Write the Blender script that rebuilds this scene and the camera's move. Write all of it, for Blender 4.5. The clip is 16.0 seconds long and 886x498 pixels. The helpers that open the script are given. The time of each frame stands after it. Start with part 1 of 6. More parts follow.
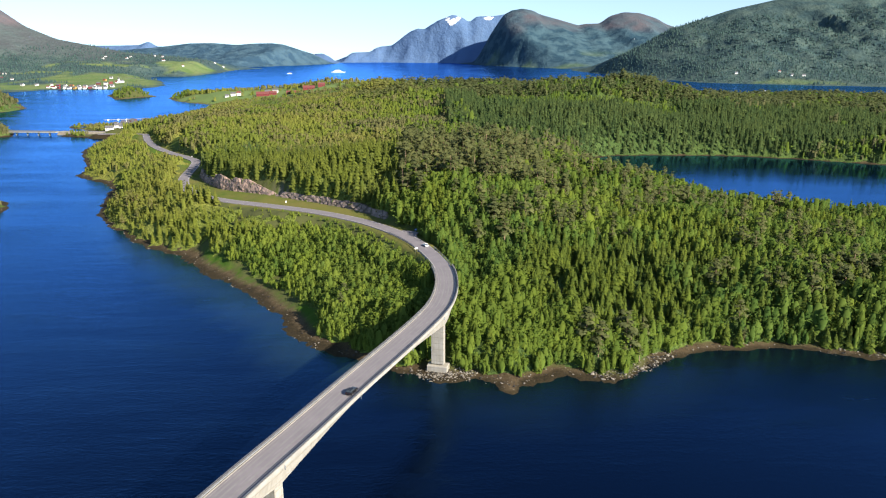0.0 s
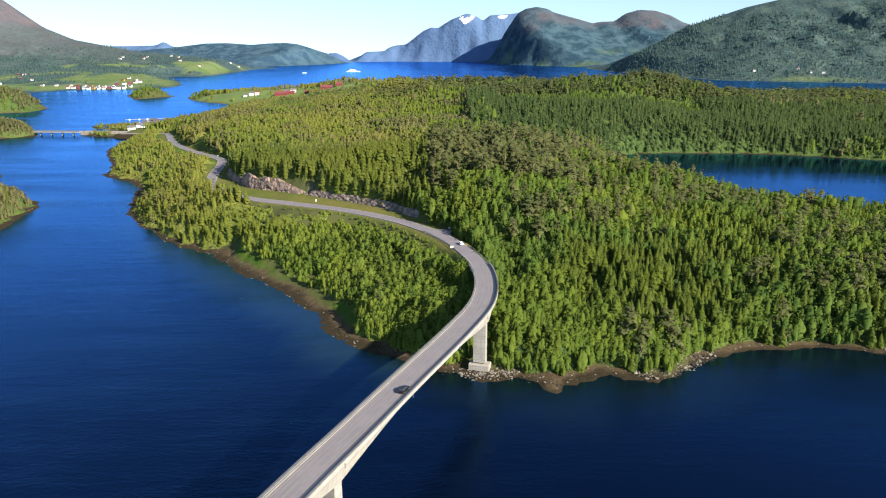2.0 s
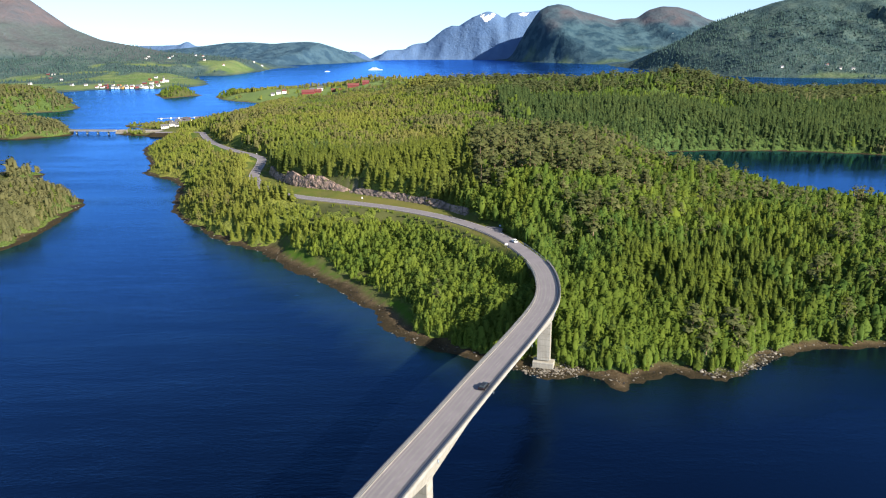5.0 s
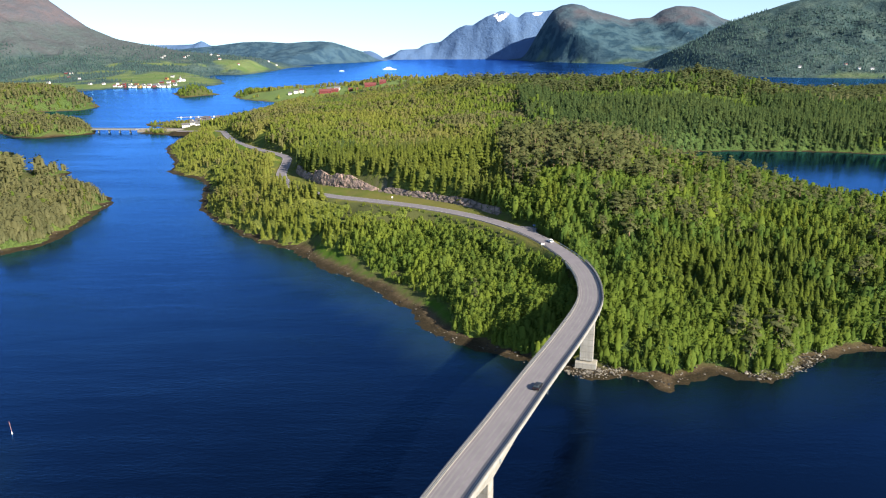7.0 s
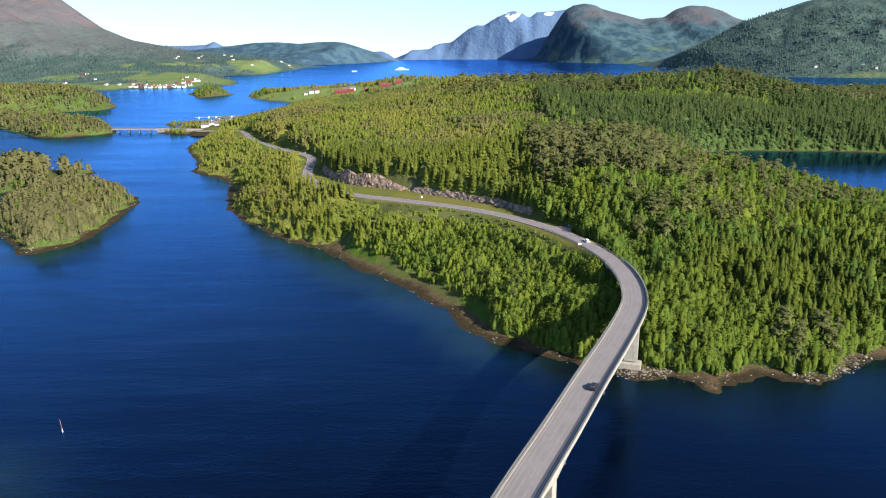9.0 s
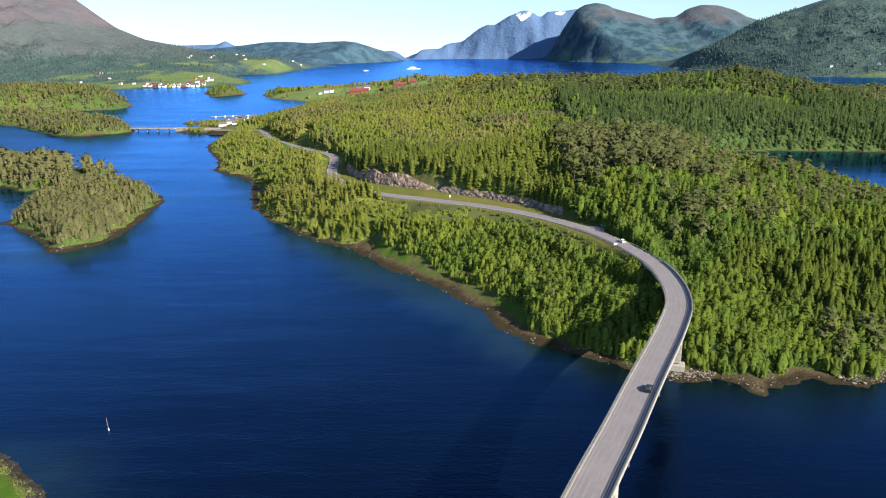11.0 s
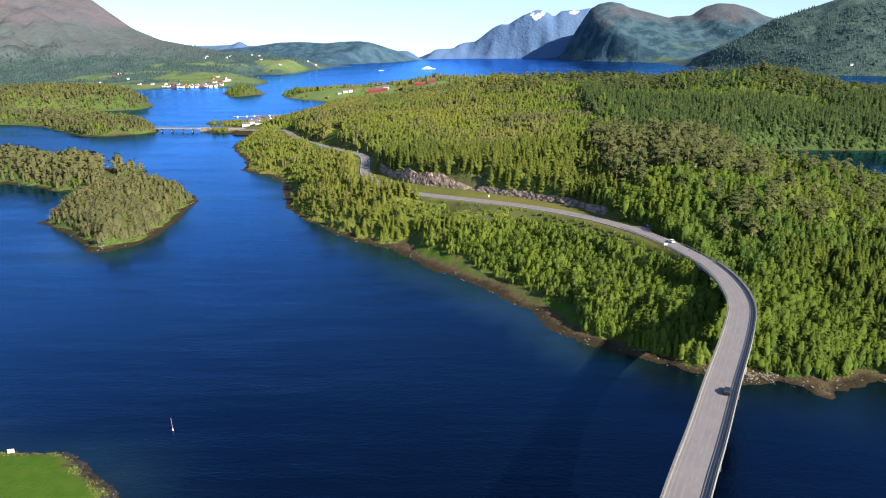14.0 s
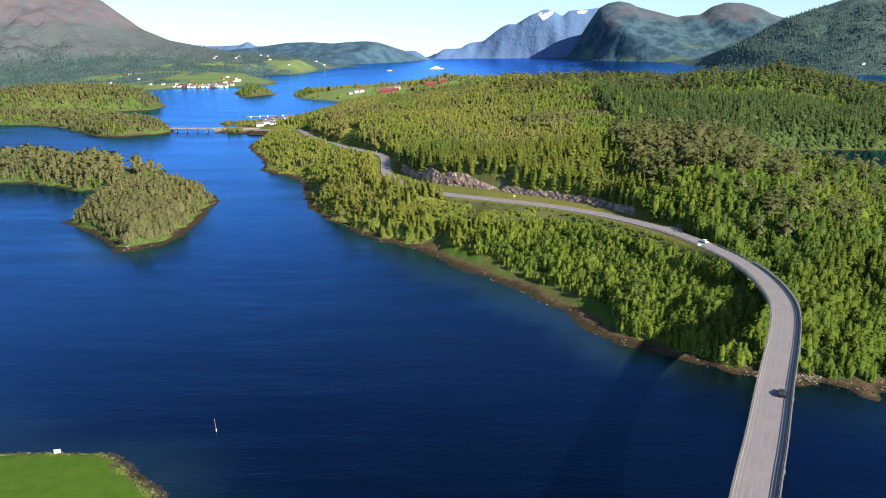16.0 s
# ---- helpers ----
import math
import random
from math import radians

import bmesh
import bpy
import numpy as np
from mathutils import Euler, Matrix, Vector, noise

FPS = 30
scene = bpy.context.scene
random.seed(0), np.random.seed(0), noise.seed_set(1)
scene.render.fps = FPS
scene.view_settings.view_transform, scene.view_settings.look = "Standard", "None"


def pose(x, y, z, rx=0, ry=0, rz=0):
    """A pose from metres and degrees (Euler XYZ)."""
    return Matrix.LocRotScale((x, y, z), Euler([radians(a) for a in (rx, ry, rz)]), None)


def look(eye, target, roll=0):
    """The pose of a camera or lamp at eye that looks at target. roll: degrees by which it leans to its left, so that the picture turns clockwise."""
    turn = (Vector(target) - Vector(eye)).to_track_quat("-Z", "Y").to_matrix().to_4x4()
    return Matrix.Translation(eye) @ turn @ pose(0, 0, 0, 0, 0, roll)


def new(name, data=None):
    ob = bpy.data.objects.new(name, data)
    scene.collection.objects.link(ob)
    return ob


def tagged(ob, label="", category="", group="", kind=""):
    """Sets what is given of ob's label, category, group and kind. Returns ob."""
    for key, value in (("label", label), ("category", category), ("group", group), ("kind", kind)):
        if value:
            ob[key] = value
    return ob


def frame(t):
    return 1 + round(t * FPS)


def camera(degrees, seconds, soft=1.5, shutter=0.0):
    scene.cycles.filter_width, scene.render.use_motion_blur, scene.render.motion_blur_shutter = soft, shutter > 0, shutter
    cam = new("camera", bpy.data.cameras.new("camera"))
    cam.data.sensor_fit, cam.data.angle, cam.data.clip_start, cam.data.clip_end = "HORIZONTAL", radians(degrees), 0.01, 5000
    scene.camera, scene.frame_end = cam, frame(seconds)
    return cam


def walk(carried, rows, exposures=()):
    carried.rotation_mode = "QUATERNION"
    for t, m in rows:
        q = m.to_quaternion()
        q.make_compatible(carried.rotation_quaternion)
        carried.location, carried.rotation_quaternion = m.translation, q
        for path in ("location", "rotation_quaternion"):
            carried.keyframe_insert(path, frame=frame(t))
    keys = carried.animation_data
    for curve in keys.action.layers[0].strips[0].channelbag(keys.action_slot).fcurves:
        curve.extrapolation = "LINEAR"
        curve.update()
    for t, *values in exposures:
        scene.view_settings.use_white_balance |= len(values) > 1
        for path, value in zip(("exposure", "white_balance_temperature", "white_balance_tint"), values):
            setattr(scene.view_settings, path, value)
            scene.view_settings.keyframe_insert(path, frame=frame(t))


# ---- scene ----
cam = camera(65.1, 16.0, soft=1.15)
PATH = [
    (0, (-3.981, -0.812, 119.641), (-3.938, 1.105, 119.074), -0.0),
    (0.5, (-6.702, -0.591, 119.495), (-6.667, 1.327, 118.927), -0.1),
    (1, (-9.481, -0.356, 119.439), (-9.454, 1.561, 118.87), -0.2),
    (1.5, (-12.297, -0.144, 119.357), (-12.279, 1.774, 118.788), -0.3),
    (2, (-15.105, 0.059, 119.167), (-15.097, 1.977, 118.597), -0.3),
    (2.5, (-17.984, 0.193, 119.066), (-17.985, 2.11, 118.495), -0.3),
    (3, (-20.787, 0.156, 119.041), (-20.797, 2.072, 118.468), -0.4),
    (3.5, (-23.653, 0.075, 118.999), (-23.673, 1.991, 118.425), -0.4),
    (4, (-26.568, -0.098, 119.003), (-26.596, 1.818, 118.429), -0.5),
    (6.5, (-41.619, -0.381, 119.026), (-41.685, 1.533, 118.451), -0.6),
    (7, (-44.719, -0.374, 118.951), (-44.792, 1.54, 118.376), -0.6),
    (7.5, (-47.872, -0.303, 118.87), (-47.952, 1.611, 118.295), -0.7),
    (8, (-51.104, -0.366, 118.802), (-51.191, 1.548, 118.227), -0.7),
    (8.5, (-54.444, -0.36, 118.731), (-54.537, 1.553, 118.156), -0.7),
    (9, (-57.605, -0.217, 118.615), (-57.704, 1.696, 118.041), -0.7),
    (11.5, (-73.2, 0.651, 118.318), (-73.327, 2.562, 117.743), -0.7),
    (12, (-76.138, 0.762, 118.249), (-76.27, 2.673, 117.674), -0.7),
    (12.5, (-78.979, 0.875, 118.2), (-79.118, 2.786, 117.625), -0.7),
    (13, (-81.837, 0.996, 118.185), (-81.981, 2.906, 117.61), -0.8),
    (13.5, (-84.635, 1.191, 118.187), (-84.784, 3.101, 117.612), -0.8),
    (14, (-87.626, 1.214, 118.153), (-87.779, 3.123, 117.578), -0.9),
    (14.5, (-90.589, 1.267, 118.059), (-90.746, 3.176, 117.484), -0.9),
    (15, (-93.703, 1.328, 117.966), (-93.864, 3.237, 117.392), -0.9),
    (15.5, (-96.781, 1.427, 118.043), (-96.946, 3.335, 117.469), -1.0),
    (16, (-99.99, 1.407, 118.105), (-100.159, 3.315, 117.53), -1.0),
]
walk(cam, [(t, look(eye, target, roll)) for t, eye, target, roll in PATH], [(0.0, 1.46), (16.0, 1.46)])

# ---------------------------------------------------------------- world and sun
SUN_AZ, SUN_EL = 130.0, 29.0      # degrees clockwise from +y, degrees above the horizon
world = bpy.data.worlds.new("sky")
scene.world = world
world.use_nodes = True
wn, wl = world.node_tree.nodes, world.node_tree.links
for n in list(wn):
    wn.remove(n)
w_out, w_bg, w_sky = wn.new("ShaderNodeOutputWorld"), wn.new("ShaderNodeBackground"), wn.new("ShaderNodeTexSky")
w_tc, w_sep, w_max, w_com = wn.new("ShaderNodeTexCoord"), wn.new("ShaderNodeSeparateXYZ"), wn.new("ShaderNodeMath"), wn.new("ShaderNodeCombineXYZ")
w_sky.sky_type, w_sky.sun_disc = "NISHITA", False
w_sky.sun_elevation, w_sky.sun_rotation = radians(SUN_EL), radians(SUN_AZ)
w_sky.air_density, w_sky.dust_density, w_sky.ozone_density = 1.0, 0.15, 1.2
w_max.operation = "MULTIPLY_ADD"
w_max.inputs[1].default_value = 0.9
w_max.inputs[2].default_value = 0.13
w_bg.inputs["Strength"].default_value = 0.083
wl.new(w_tc.outputs["Generated"], w_sep.inputs[0])
wl.new(w_sep.outputs[0], w_com.inputs[0])
wl.new(w_sep.outputs[1], w_com.inputs[1])
wl.new(w_sep.outputs[2], w_max.inputs[0])
wl.new(w_max.outputs[0], w_com.inputs[2])
wl.new(w_com.outputs[0], w_sky.inputs[0])
wl.new(w_sky.outputs[0], w_bg.inputs[0])
wl.new(w_bg.outputs[0], w_out.inputs[0])

sun_data = bpy.data.lights.new("sun", "SUN")
sun_data.energy, sun_data.angle, sun_data.color = 4.9, radians(0.53), (1.0, 0.90, 0.74)
sun = new("sun", sun_data)
sa, se = radians(SUN_AZ), radians(SUN_EL)
SUN_DIR = Vector((math.sin(sa) * math.cos(se), math.cos(sa) * math.cos(se), math.sin(se)))
sun.matrix_world = look(SUN_DIR * 500, (0, 0, 0))


# ---------------------------------------------------------------- materials
def mat(name, rough=0.7, metal=0.0, spec=0.3):
    m = bpy.data.materials.new(name)
    m.use_nodes = True
    b = m.node_tree.nodes["Principled BSDF"]
    b.inputs["Roughness"].default_value = rough
    b.inputs["Metallic"].default_value = metal
    b.inputs["Specular IOR Level"].default_value = spec
    return m, m.node_tree.nodes, m.node_tree.links, b


def noise_node(n, l, scale, detail=4.0, rough=0.6, vec=None):
    t = n.new("ShaderNodeTexNoise")
    t.inputs["Scale"].default_value, t.inputs["Detail"].default_value, t.inputs["Roughness"].default_value = scale, detail, rough
    l.new(vec or position(n), t.inputs["Vector"])
    return t.outputs["Fac"]


def position(n):
    for k in n:
        if k.bl_idname == "ShaderNodeNewGeometry":
            return k.outputs["Position"]
    return n.new("ShaderNodeNewGeometry").outputs["Position"]


def mix(n, l, fac, a, b):
    m = n.new("ShaderNodeMix")
    m.data_type = "RGBA"
    for key, v in ((0, fac), (6, a), (7, b)):
        if isinstance(v, (tuple, float, int)):
            m.inputs[key].default_value = (*v, 1.0) if isinstance(v, tuple) else v
        else:
            l.new(v, m.inputs[key])
    return m.outputs[2]


def ramp(n, l, fac, lo, hi):
    r = n.new("ShaderNodeMapRange")
    r.inputs[1].default_value, r.inputs[2].default_value = lo, hi
    l.new(fac, r.inputs[0])
    return r.outputs[0]


def maths(n, l, op, a, b):
    m = n.new("ShaderNodeMath")
    m.operation = op
    for i, v in enumerate((a, b)):
        if isinstance(v, (float, int)):
            m.inputs[i].default_value = v
        else:
            l.new(v, m.inputs[i])
    return m.outputs[0]


def attribute(n, name):
    a = n.new("ShaderNodeAttribute")
    a.attribute_name = name
    return a.outputs["Fac"]


def bump(n, l, b, height, strength, distance):
    k = n.new("ShaderNodeBump")
    k.inputs["Strength"].default_value, k.inputs["Distance"].default_value = strength, distance
    l.new(height, k.inputs["Height"])
    l.new(k.outputs[0], b.inputs["Normal"])
    return k


def two_tone(name, a, b_col, scale, rough=0.7, metal=0.0, spec=0.3, fine=None, bump_d=0.02, bump_s=0.4):
    """A surface of two colours in noise at two scales, with fine relief."""
    m, n, l, b = mat(name, rough, metal, spec)
    big = noise_node(n, l, scale)
    small = noise_node(n, l, fine or scale * 9, 5.0)
    c = mix(n, l, ramp(n, l, big, 0.35, 0.65), a, b_col)
    c = mix(n, l, maths(n, l, "MULTIPLY", ramp(n, l, small, 0.3, 0.75), 0.35), c, tuple(k * 0.6 for k in a))
    l.new(c, b.inputs["Base Color"])
    bump(n, l, b, small, bump_s, bump_d)
    return m


def foliage(name, dark, light, tip):
    """Leaves or needles: the tint differs from tree to tree and from spray to spray."""
    m, n, l, b = mat(name, 0.85, 0.0, 0.05)
    tint = maths(n, l, "ADD", attribute(n, "tint"), 0.0)
    info = n.new("ShaderNodeObjectInfo")
    geo = n.new("ShaderNodeNewGeometry")
    t = maths(n, l, "ADD", maths(n, l, "MULTIPLY", tint, 0.62), maths(n, l, "MULTIPLY", info.outputs["Random"], 0.38))
    c = mix(n, l, t, dark, light)
    c = mix(n, l, attribute(n, "olive"), c, (0.220, 0.216, 0.050))
    spray = geo.outputs["Random Per Island"]
    c = mix(n, l, maths(n, l, "MULTIPLY", spray, 0.45), c, tip)
    c = mix(n, l, maths(n, l, "MULTIPLY", ramp(n, l, spray, 0.5, 0.0), 0.45), c, tuple(0.7 * k for k in dark))
    l.new(c, b.inputs["Base Color"])
    tr = n.new("ShaderNodeBsdfTranslucent")
    l.new(c, tr.inputs["Color"])
    ms = n.new("ShaderNodeMixShader")
    ms.inputs[0].default_value = 0.42
    out = n["Material Output"]
    l.new(b.outputs[0], ms.inputs[1])
    l.new(tr.outputs[0], ms.inputs[2])
    l.new(ms.outputs[0], out.inputs["Surface"])
    return m


SPRUCE = foliage("spruce_needles", (0.038, 0.072, 0.023), (0.140, 0.178, 0.023), (0.153, 0.190, 0.031))
# same spruce for the far woods, with haze put into the colour as blue
FAR_SPRUCE = foliage("hazed_spruce_needles", (0.034, 0.068, 0.031), (0.114, 0.154, 0.041), (0.124, 0.164, 0.050))
PINE = foliage("pine_needles", (0.082, 0.106, 0.044), (0.152, 0.164, 0.060), (0.166, 0.172, 0.070))
SHORE_PINE = foliage("weathered_pine_needles", (0.100, 0.112, 0.054), (0.176, 0.170, 0.074), (0.194, 0.184, 0.086))
BIRCH = foliage("birch_leaves", (0.054, 0.112, 0.027), (0.154, 0.206, 0.026), (0.168, 0.216, 0.037))
# hillside conifers: the blue is distance haze put into the leaf colour
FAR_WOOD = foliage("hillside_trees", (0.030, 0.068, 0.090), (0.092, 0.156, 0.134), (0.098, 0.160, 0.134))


def undergrowth_material():
    """Bushes and lower branches that close the wood between the tree tops."""
    m, n, l, b = mat("undergrowth", 0.9, 0.0, 0.05)
    big, fine = noise_node(n, l, 0.12, 5.0, 0.65), noise_node(n, l, 0.7, 6.0, 0.7)
    c = mix(n, l, attribute(n, "tint"), (0.058, 0.100, 0.030), (0.146, 0.190, 0.034))
    c = mix(n, l, attribute(n, "olive"), c, (0.220, 0.216, 0.050))
    c = mix(n, l, maths(n, l, "MULTIPLY", ramp(n, l, big, 0.4, 0.7), 0.5), c, (0.082, 0.104, 0.032))
    c = mix(n, l, maths(n, l, "MULTIPLY", ramp(n, l, fine, 0.54, 0.38), 0.6), c, (0.022, 0.036, 0.010))
    l.new(c, b.inputs["Base Color"])
    bump(n, l, b, fine, 1.0, 1.6)
    return m


UNDERGROWTH = undergrowth_material()
GRASS_BLADE = two_tone("pale_grass", (0.117, 0.1404, 0.039), (0.078, 0.1209, 0.0203), 0.6, 0.9, fine=4.0)
BARK = two_tone("bark", (0.1014, 0.078, 0.0585), (0.1872, 0.156, 0.1248), 1.5, 0.9)
PINE_BARK = two_tone("pine_bark", (0.2808, 0.1794, 0.117), (0.2028, 0.156, 0.1248), 1.5, 0.9)
WHITE_BARK = two_tone("white_bark", (0.5, 0.48, 0.43), (0.22, 0.2, 0.18), 2.0, 0.8)
# near-black colour that imitates the shade inside the parapet
PARAPET_SHADE = two_tone("painted_parapet_shade", (0.030, 0.032, 0.038), (0.055, 0.055, 0.058), 0.8, 0.9, fine=6.0)
ASPHALT = two_tone("asphalt", (0.182, 0.166, 0.182), (0.150, 0.138, 0.152), 0.25, 0.85, fine=14.0, bump_d=0.004)
WORN_ASPHALT = two_tone("polished_wheel_track", (0.1911, 0.1833, 0.1856), (0.156, 0.1482, 0.1521), 0.4, 0.75, fine=14.0, bump_d=0.003)
WORN_PAINT = two_tone("worn_marking_paint", (0.2574, 0.2496, 0.2418), (0.1794, 0.1716, 0.1716), 1.5, 0.8)
CONCRETE = two_tone("concrete", (0.312, 0.298, 0.270), (0.240, 0.228, 0.206), 0.35, 0.85, fine=6.0, bump_d=0.01)
def cast_concrete():
    """Beige cast concrete with the level lines of each pour and rain streaks down the faces."""
    m, n, l, b = mat("cast_concrete", 0.88, 0.0, 0.2)
    big, fine = noise_node(n, l, 0.4), noise_node(n, l, 5.0, 6.0)
    streak = n.new("ShaderNodeMapping")
    streak.inputs["Scale"].default_value = (1.6, 1.6, 0.07)
    l.new(position(n), streak.inputs[0])
    run = noise_node(n, l, 1.0, 5.0, 0.65, streak.outputs[0])
    sep = n.new("ShaderNodeSeparateXYZ")
    l.new(position(n), sep.inputs[0])
    lift = maths(n, l, "FRACT", maths(n, l, "DIVIDE", sep.outputs[2], 2.4), 0.0)
    c = mix(n, l, ramp(n, l, big, 0.35, 0.65), (0.312, 0.2925, 0.2535), (0.2496, 0.2301, 0.195))
    c = mix(n, l, maths(n, l, "MULTIPLY", ramp(n, l, run, 0.5, 0.75), 0.55), c, (0.1326, 0.117, 0.0936))
    c = mix(n, l, ramp(n, l, lift, 0.07, 0.03), c, (0.1716, 0.1521, 0.1209))
    c = mix(n, l, maths(n, l, "MULTIPLY", ramp(n, l, fine, 0.5, 0.8), 0.35), c, (0.1716, 0.156, 0.1326))
    l.new(c, b.inputs["Base Color"])
    bump(n, l, b, fine, 0.4, 0.01)
    return m


CAST = cast_concrete()
RAIL_STEEL = two_tone("dark_rail_steel", (0.156, 0.1599, 0.1716), (0.1014, 0.1053, 0.117), 3.0, 0.55, 0.4, 0.4)
STEEL = two_tone("galvanised_steel", (0.3276, 0.3354, 0.351), (0.2496, 0.2574, 0.273), 3.0, 0.45, 0.7, 0.5)
WHITE_PAINT = two_tone("white_paint", (0.80, 0.79, 0.76), (0.70, 0.69, 0.66), 0.8, 0.6)
LINE_PAINT = two_tone("road_marking_paint", (0.46, 0.45, 0.42), (0.32, 0.31, 0.30), 1.2, 0.7)
YELLOW_LINE = two_tone("faded_marking_paint", (0.2652, 0.2574, 0.2418), (0.195, 0.1872, 0.1833), 1.2, 0.7)
RED_PAINT = two_tone("red_barn_paint", (0.190, 0.032, 0.036), (0.150, 0.030, 0.034), 0.8, 0.7)
OCHRE_PAINT = two_tone("ochre_paint", (0.429, 0.2574, 0.078), (0.351, 0.2106, 0.0702), 0.8, 0.7)
BROWN_PAINT = two_tone("brown_paint", (0.156, 0.078, 0.0468), (0.1092, 0.0585, 0.039), 0.8, 0.7)
GREY_ROOF = two_tone("grey_slate_roof", (0.1248, 0.1248, 0.1326), (0.078, 0.078, 0.0858), 0.7, 0.6)
RED_ROOF = two_tone("red_tile_roof", (0.170, 0.048, 0.046), (0.120, 0.042, 0.040), 0.7, 0.7)
GLASS_DARK, _n, _l, _b = mat("window_glass", 0.08, 0.0, 0.6)
_b.inputs["Base Color"].default_value = (0.03, 0.04, 0.05, 1)
RUBBER, _n, _l, _b = mat("tyre_rubber", 0.85)
_b.inputs["Base Color"].default_value = (0.02, 0.02, 0.02, 1)
WHITE_CAR, _n, _l, _b = mat("white_car_paint", 0.25, 0.0, 0.5)
_b.inputs["Base Color"].default_value = (0.82, 0.82, 0.82, 1)
BLACK_CAR, _n, _l, _b = mat("black_car_paint", 0.22, 0.0, 0.5)
_b.inputs["Base Color"].default_value = (0.012, 0.012, 0.015, 1)
SIGN_BLUE = two_tone("blue_sign_face", (0.03, 0.12, 0.42), (0.025, 0.10, 0.35), 2.0, 0.5)
FADED_RED = two_tone("faded_red_paint", (0.42, 0.16, 0.13), (0.36, 0.22, 0.19), 2.0, 0.7)
DARK_RED = two_tone("dark_red_lens", (0.16, 0.012, 0.012), (0.12, 0.01, 0.01), 2.0, 0.3)


def cracked_rock(name, pale, dark, moss):
    """Blasted rock: tones in broad patches, dark open joints, moss on ledges."""
    m, n, l, b = mat(name, 0.9, 0.0, 0.2)
    big, fine = noise_node(n, l, 0.22, 5.0), noise_node(n, l, 1.6, 6.0, 0.7)
    turned = n.new("ShaderNodeMapping")
    turned.inputs["Scale"].default_value, turned.inputs["Rotation"].default_value = (0.45, 0.45, 1.0), (0.5, 0.3, 0.0)
    l.new(position(n), turned.inputs[0])
    cell = n.new("ShaderNodeTexVoronoi")
    cell.feature = "DISTANCE_TO_EDGE"
    cell.inputs["Scale"].default_value = 0.22
    l.new(turned.outputs[0], cell.inputs["Vector"])
    c = mix(n, l, ramp(n, l, big, 0.38, 0.62), pale, dark)
    c = mix(n, l, maths(n, l, "MULTIPLY", ramp(n, l, fine, 0.45, 0.75), 0.45), c, tuple(k * 0.55 for k in dark))
    c = mix(n, l, ramp(n, l, cell.outputs["Distance"], 0.07, 0.0), c, (0.06, 0.052, 0.045))
    c = mix(n, l, ramp(n, l, noise_node(n, l, 0.5, 4.0), 0.58, 0.66), c, moss)
    l.new(c, b.inputs["Base Color"])
    bump(n, l, b, maths(n, l, "ADD", fine, maths(n, l, "MULTIPLY", cell.outputs["Distance"], 2.0)), 0.8, 0.5)
    return m


ROCK = cracked_rock("cut_rock", (0.270, 0.205, 0.180), (0.110, 0.090, 0.084), (0.0702, 0.0858, 0.0273))
PALE_ROCK = cracked_rock("pink_cut_rock", (0.370, 0.255, 0.212), (0.150, 0.118, 0.108), (0.0858, 0.0936, 0.0351))
SHORE_ROCK = two_tone("shore_rock", (0.2262, 0.2067, 0.1755), (0.117, 0.0975, 0.078), 0.5, 0.9, fine=3.0, bump_d=0.1, bump_s=0.7)
DARK_ROCK = two_tone("dark_shore_rock", (0.013, 0.0125, 0.0125), (0.034, 0.030, 0.027), 0.6, 0.85, fine=3.0, bump_d=0.1, bump_s=0.7)


def ground_material():
    """Forest floor, with grass, shore gravel and open rock where the ground's own cover says so."""
    m, n, l, b = mat("ground_cover", 0.95, 0.0, 0.1)
    big, mid, fine = noise_node(n, l, 0.03), noise_node(n, l, 0.22), noise_node(n, l, 1.3, 6.0)
    floor_c = mix(n, l, mid, (0.058, 0.066, 0.022), (0.096, 0.104, 0.036))
    grass = mix(n, l, ramp(n, l, mid, 0.3, 0.7), (0.034, 0.090, 0.006), (0.060, 0.108, 0.010))
    grass = mix(n, l, maths(n, l, "MULTIPLY", ramp(n, l, big, 0.3, 0.55), attribute(n, "dry")), grass, (0.1482, 0.1287, 0.039))
    grass = mix(n, l, attribute(n, "hay"), grass, mix(n, l, ramp(n, l, mid, 0.3, 0.7), (0.105, 0.165, 0.045), (0.135, 0.180, 0.062)))
    shore = mix(n, l, ramp(n, l, mid, 0.32, 0.68), (0.0452, 0.0304, 0.0179), (0.0936, 0.0655, 0.039))
    shore = mix(n, l, maths(n, l, "MULTIPLY", ramp(n, l, fine, 0.55, 0.72), 0.6), shore, (0.234, 0.2028, 0.156))
    weed = mix(n, l, ramp(n, l, fine, 0.35, 0.65), (0.0125, 0.0101, 0.007), (0.0429, 0.0296, 0.0172))
    shore = mix(n, l, attribute(n, "weed"), shore, weed)
    rock = mix(n, l, ramp(n, l, mid, 0.35, 0.65), (0.1872, 0.156, 0.1326), (0.0936, 0.0819, 0.0702))
    c = mix(n, l, attribute(n, "grass"), floor_c, grass)
    c = mix(n, l, attribute(n, "rock"), c, rock)
    c = mix(n, l, attribute(n, "shore"), c, shore)
    c = mix(n, l, maths(n, l, "MULTIPLY", fine, 0.3), c, (0.0234, 0.0273, 0.0094))
    l.new(c, b.inputs["Base Color"])
    bump(n, l, b, fine, 0.6, 0.4)
    return m


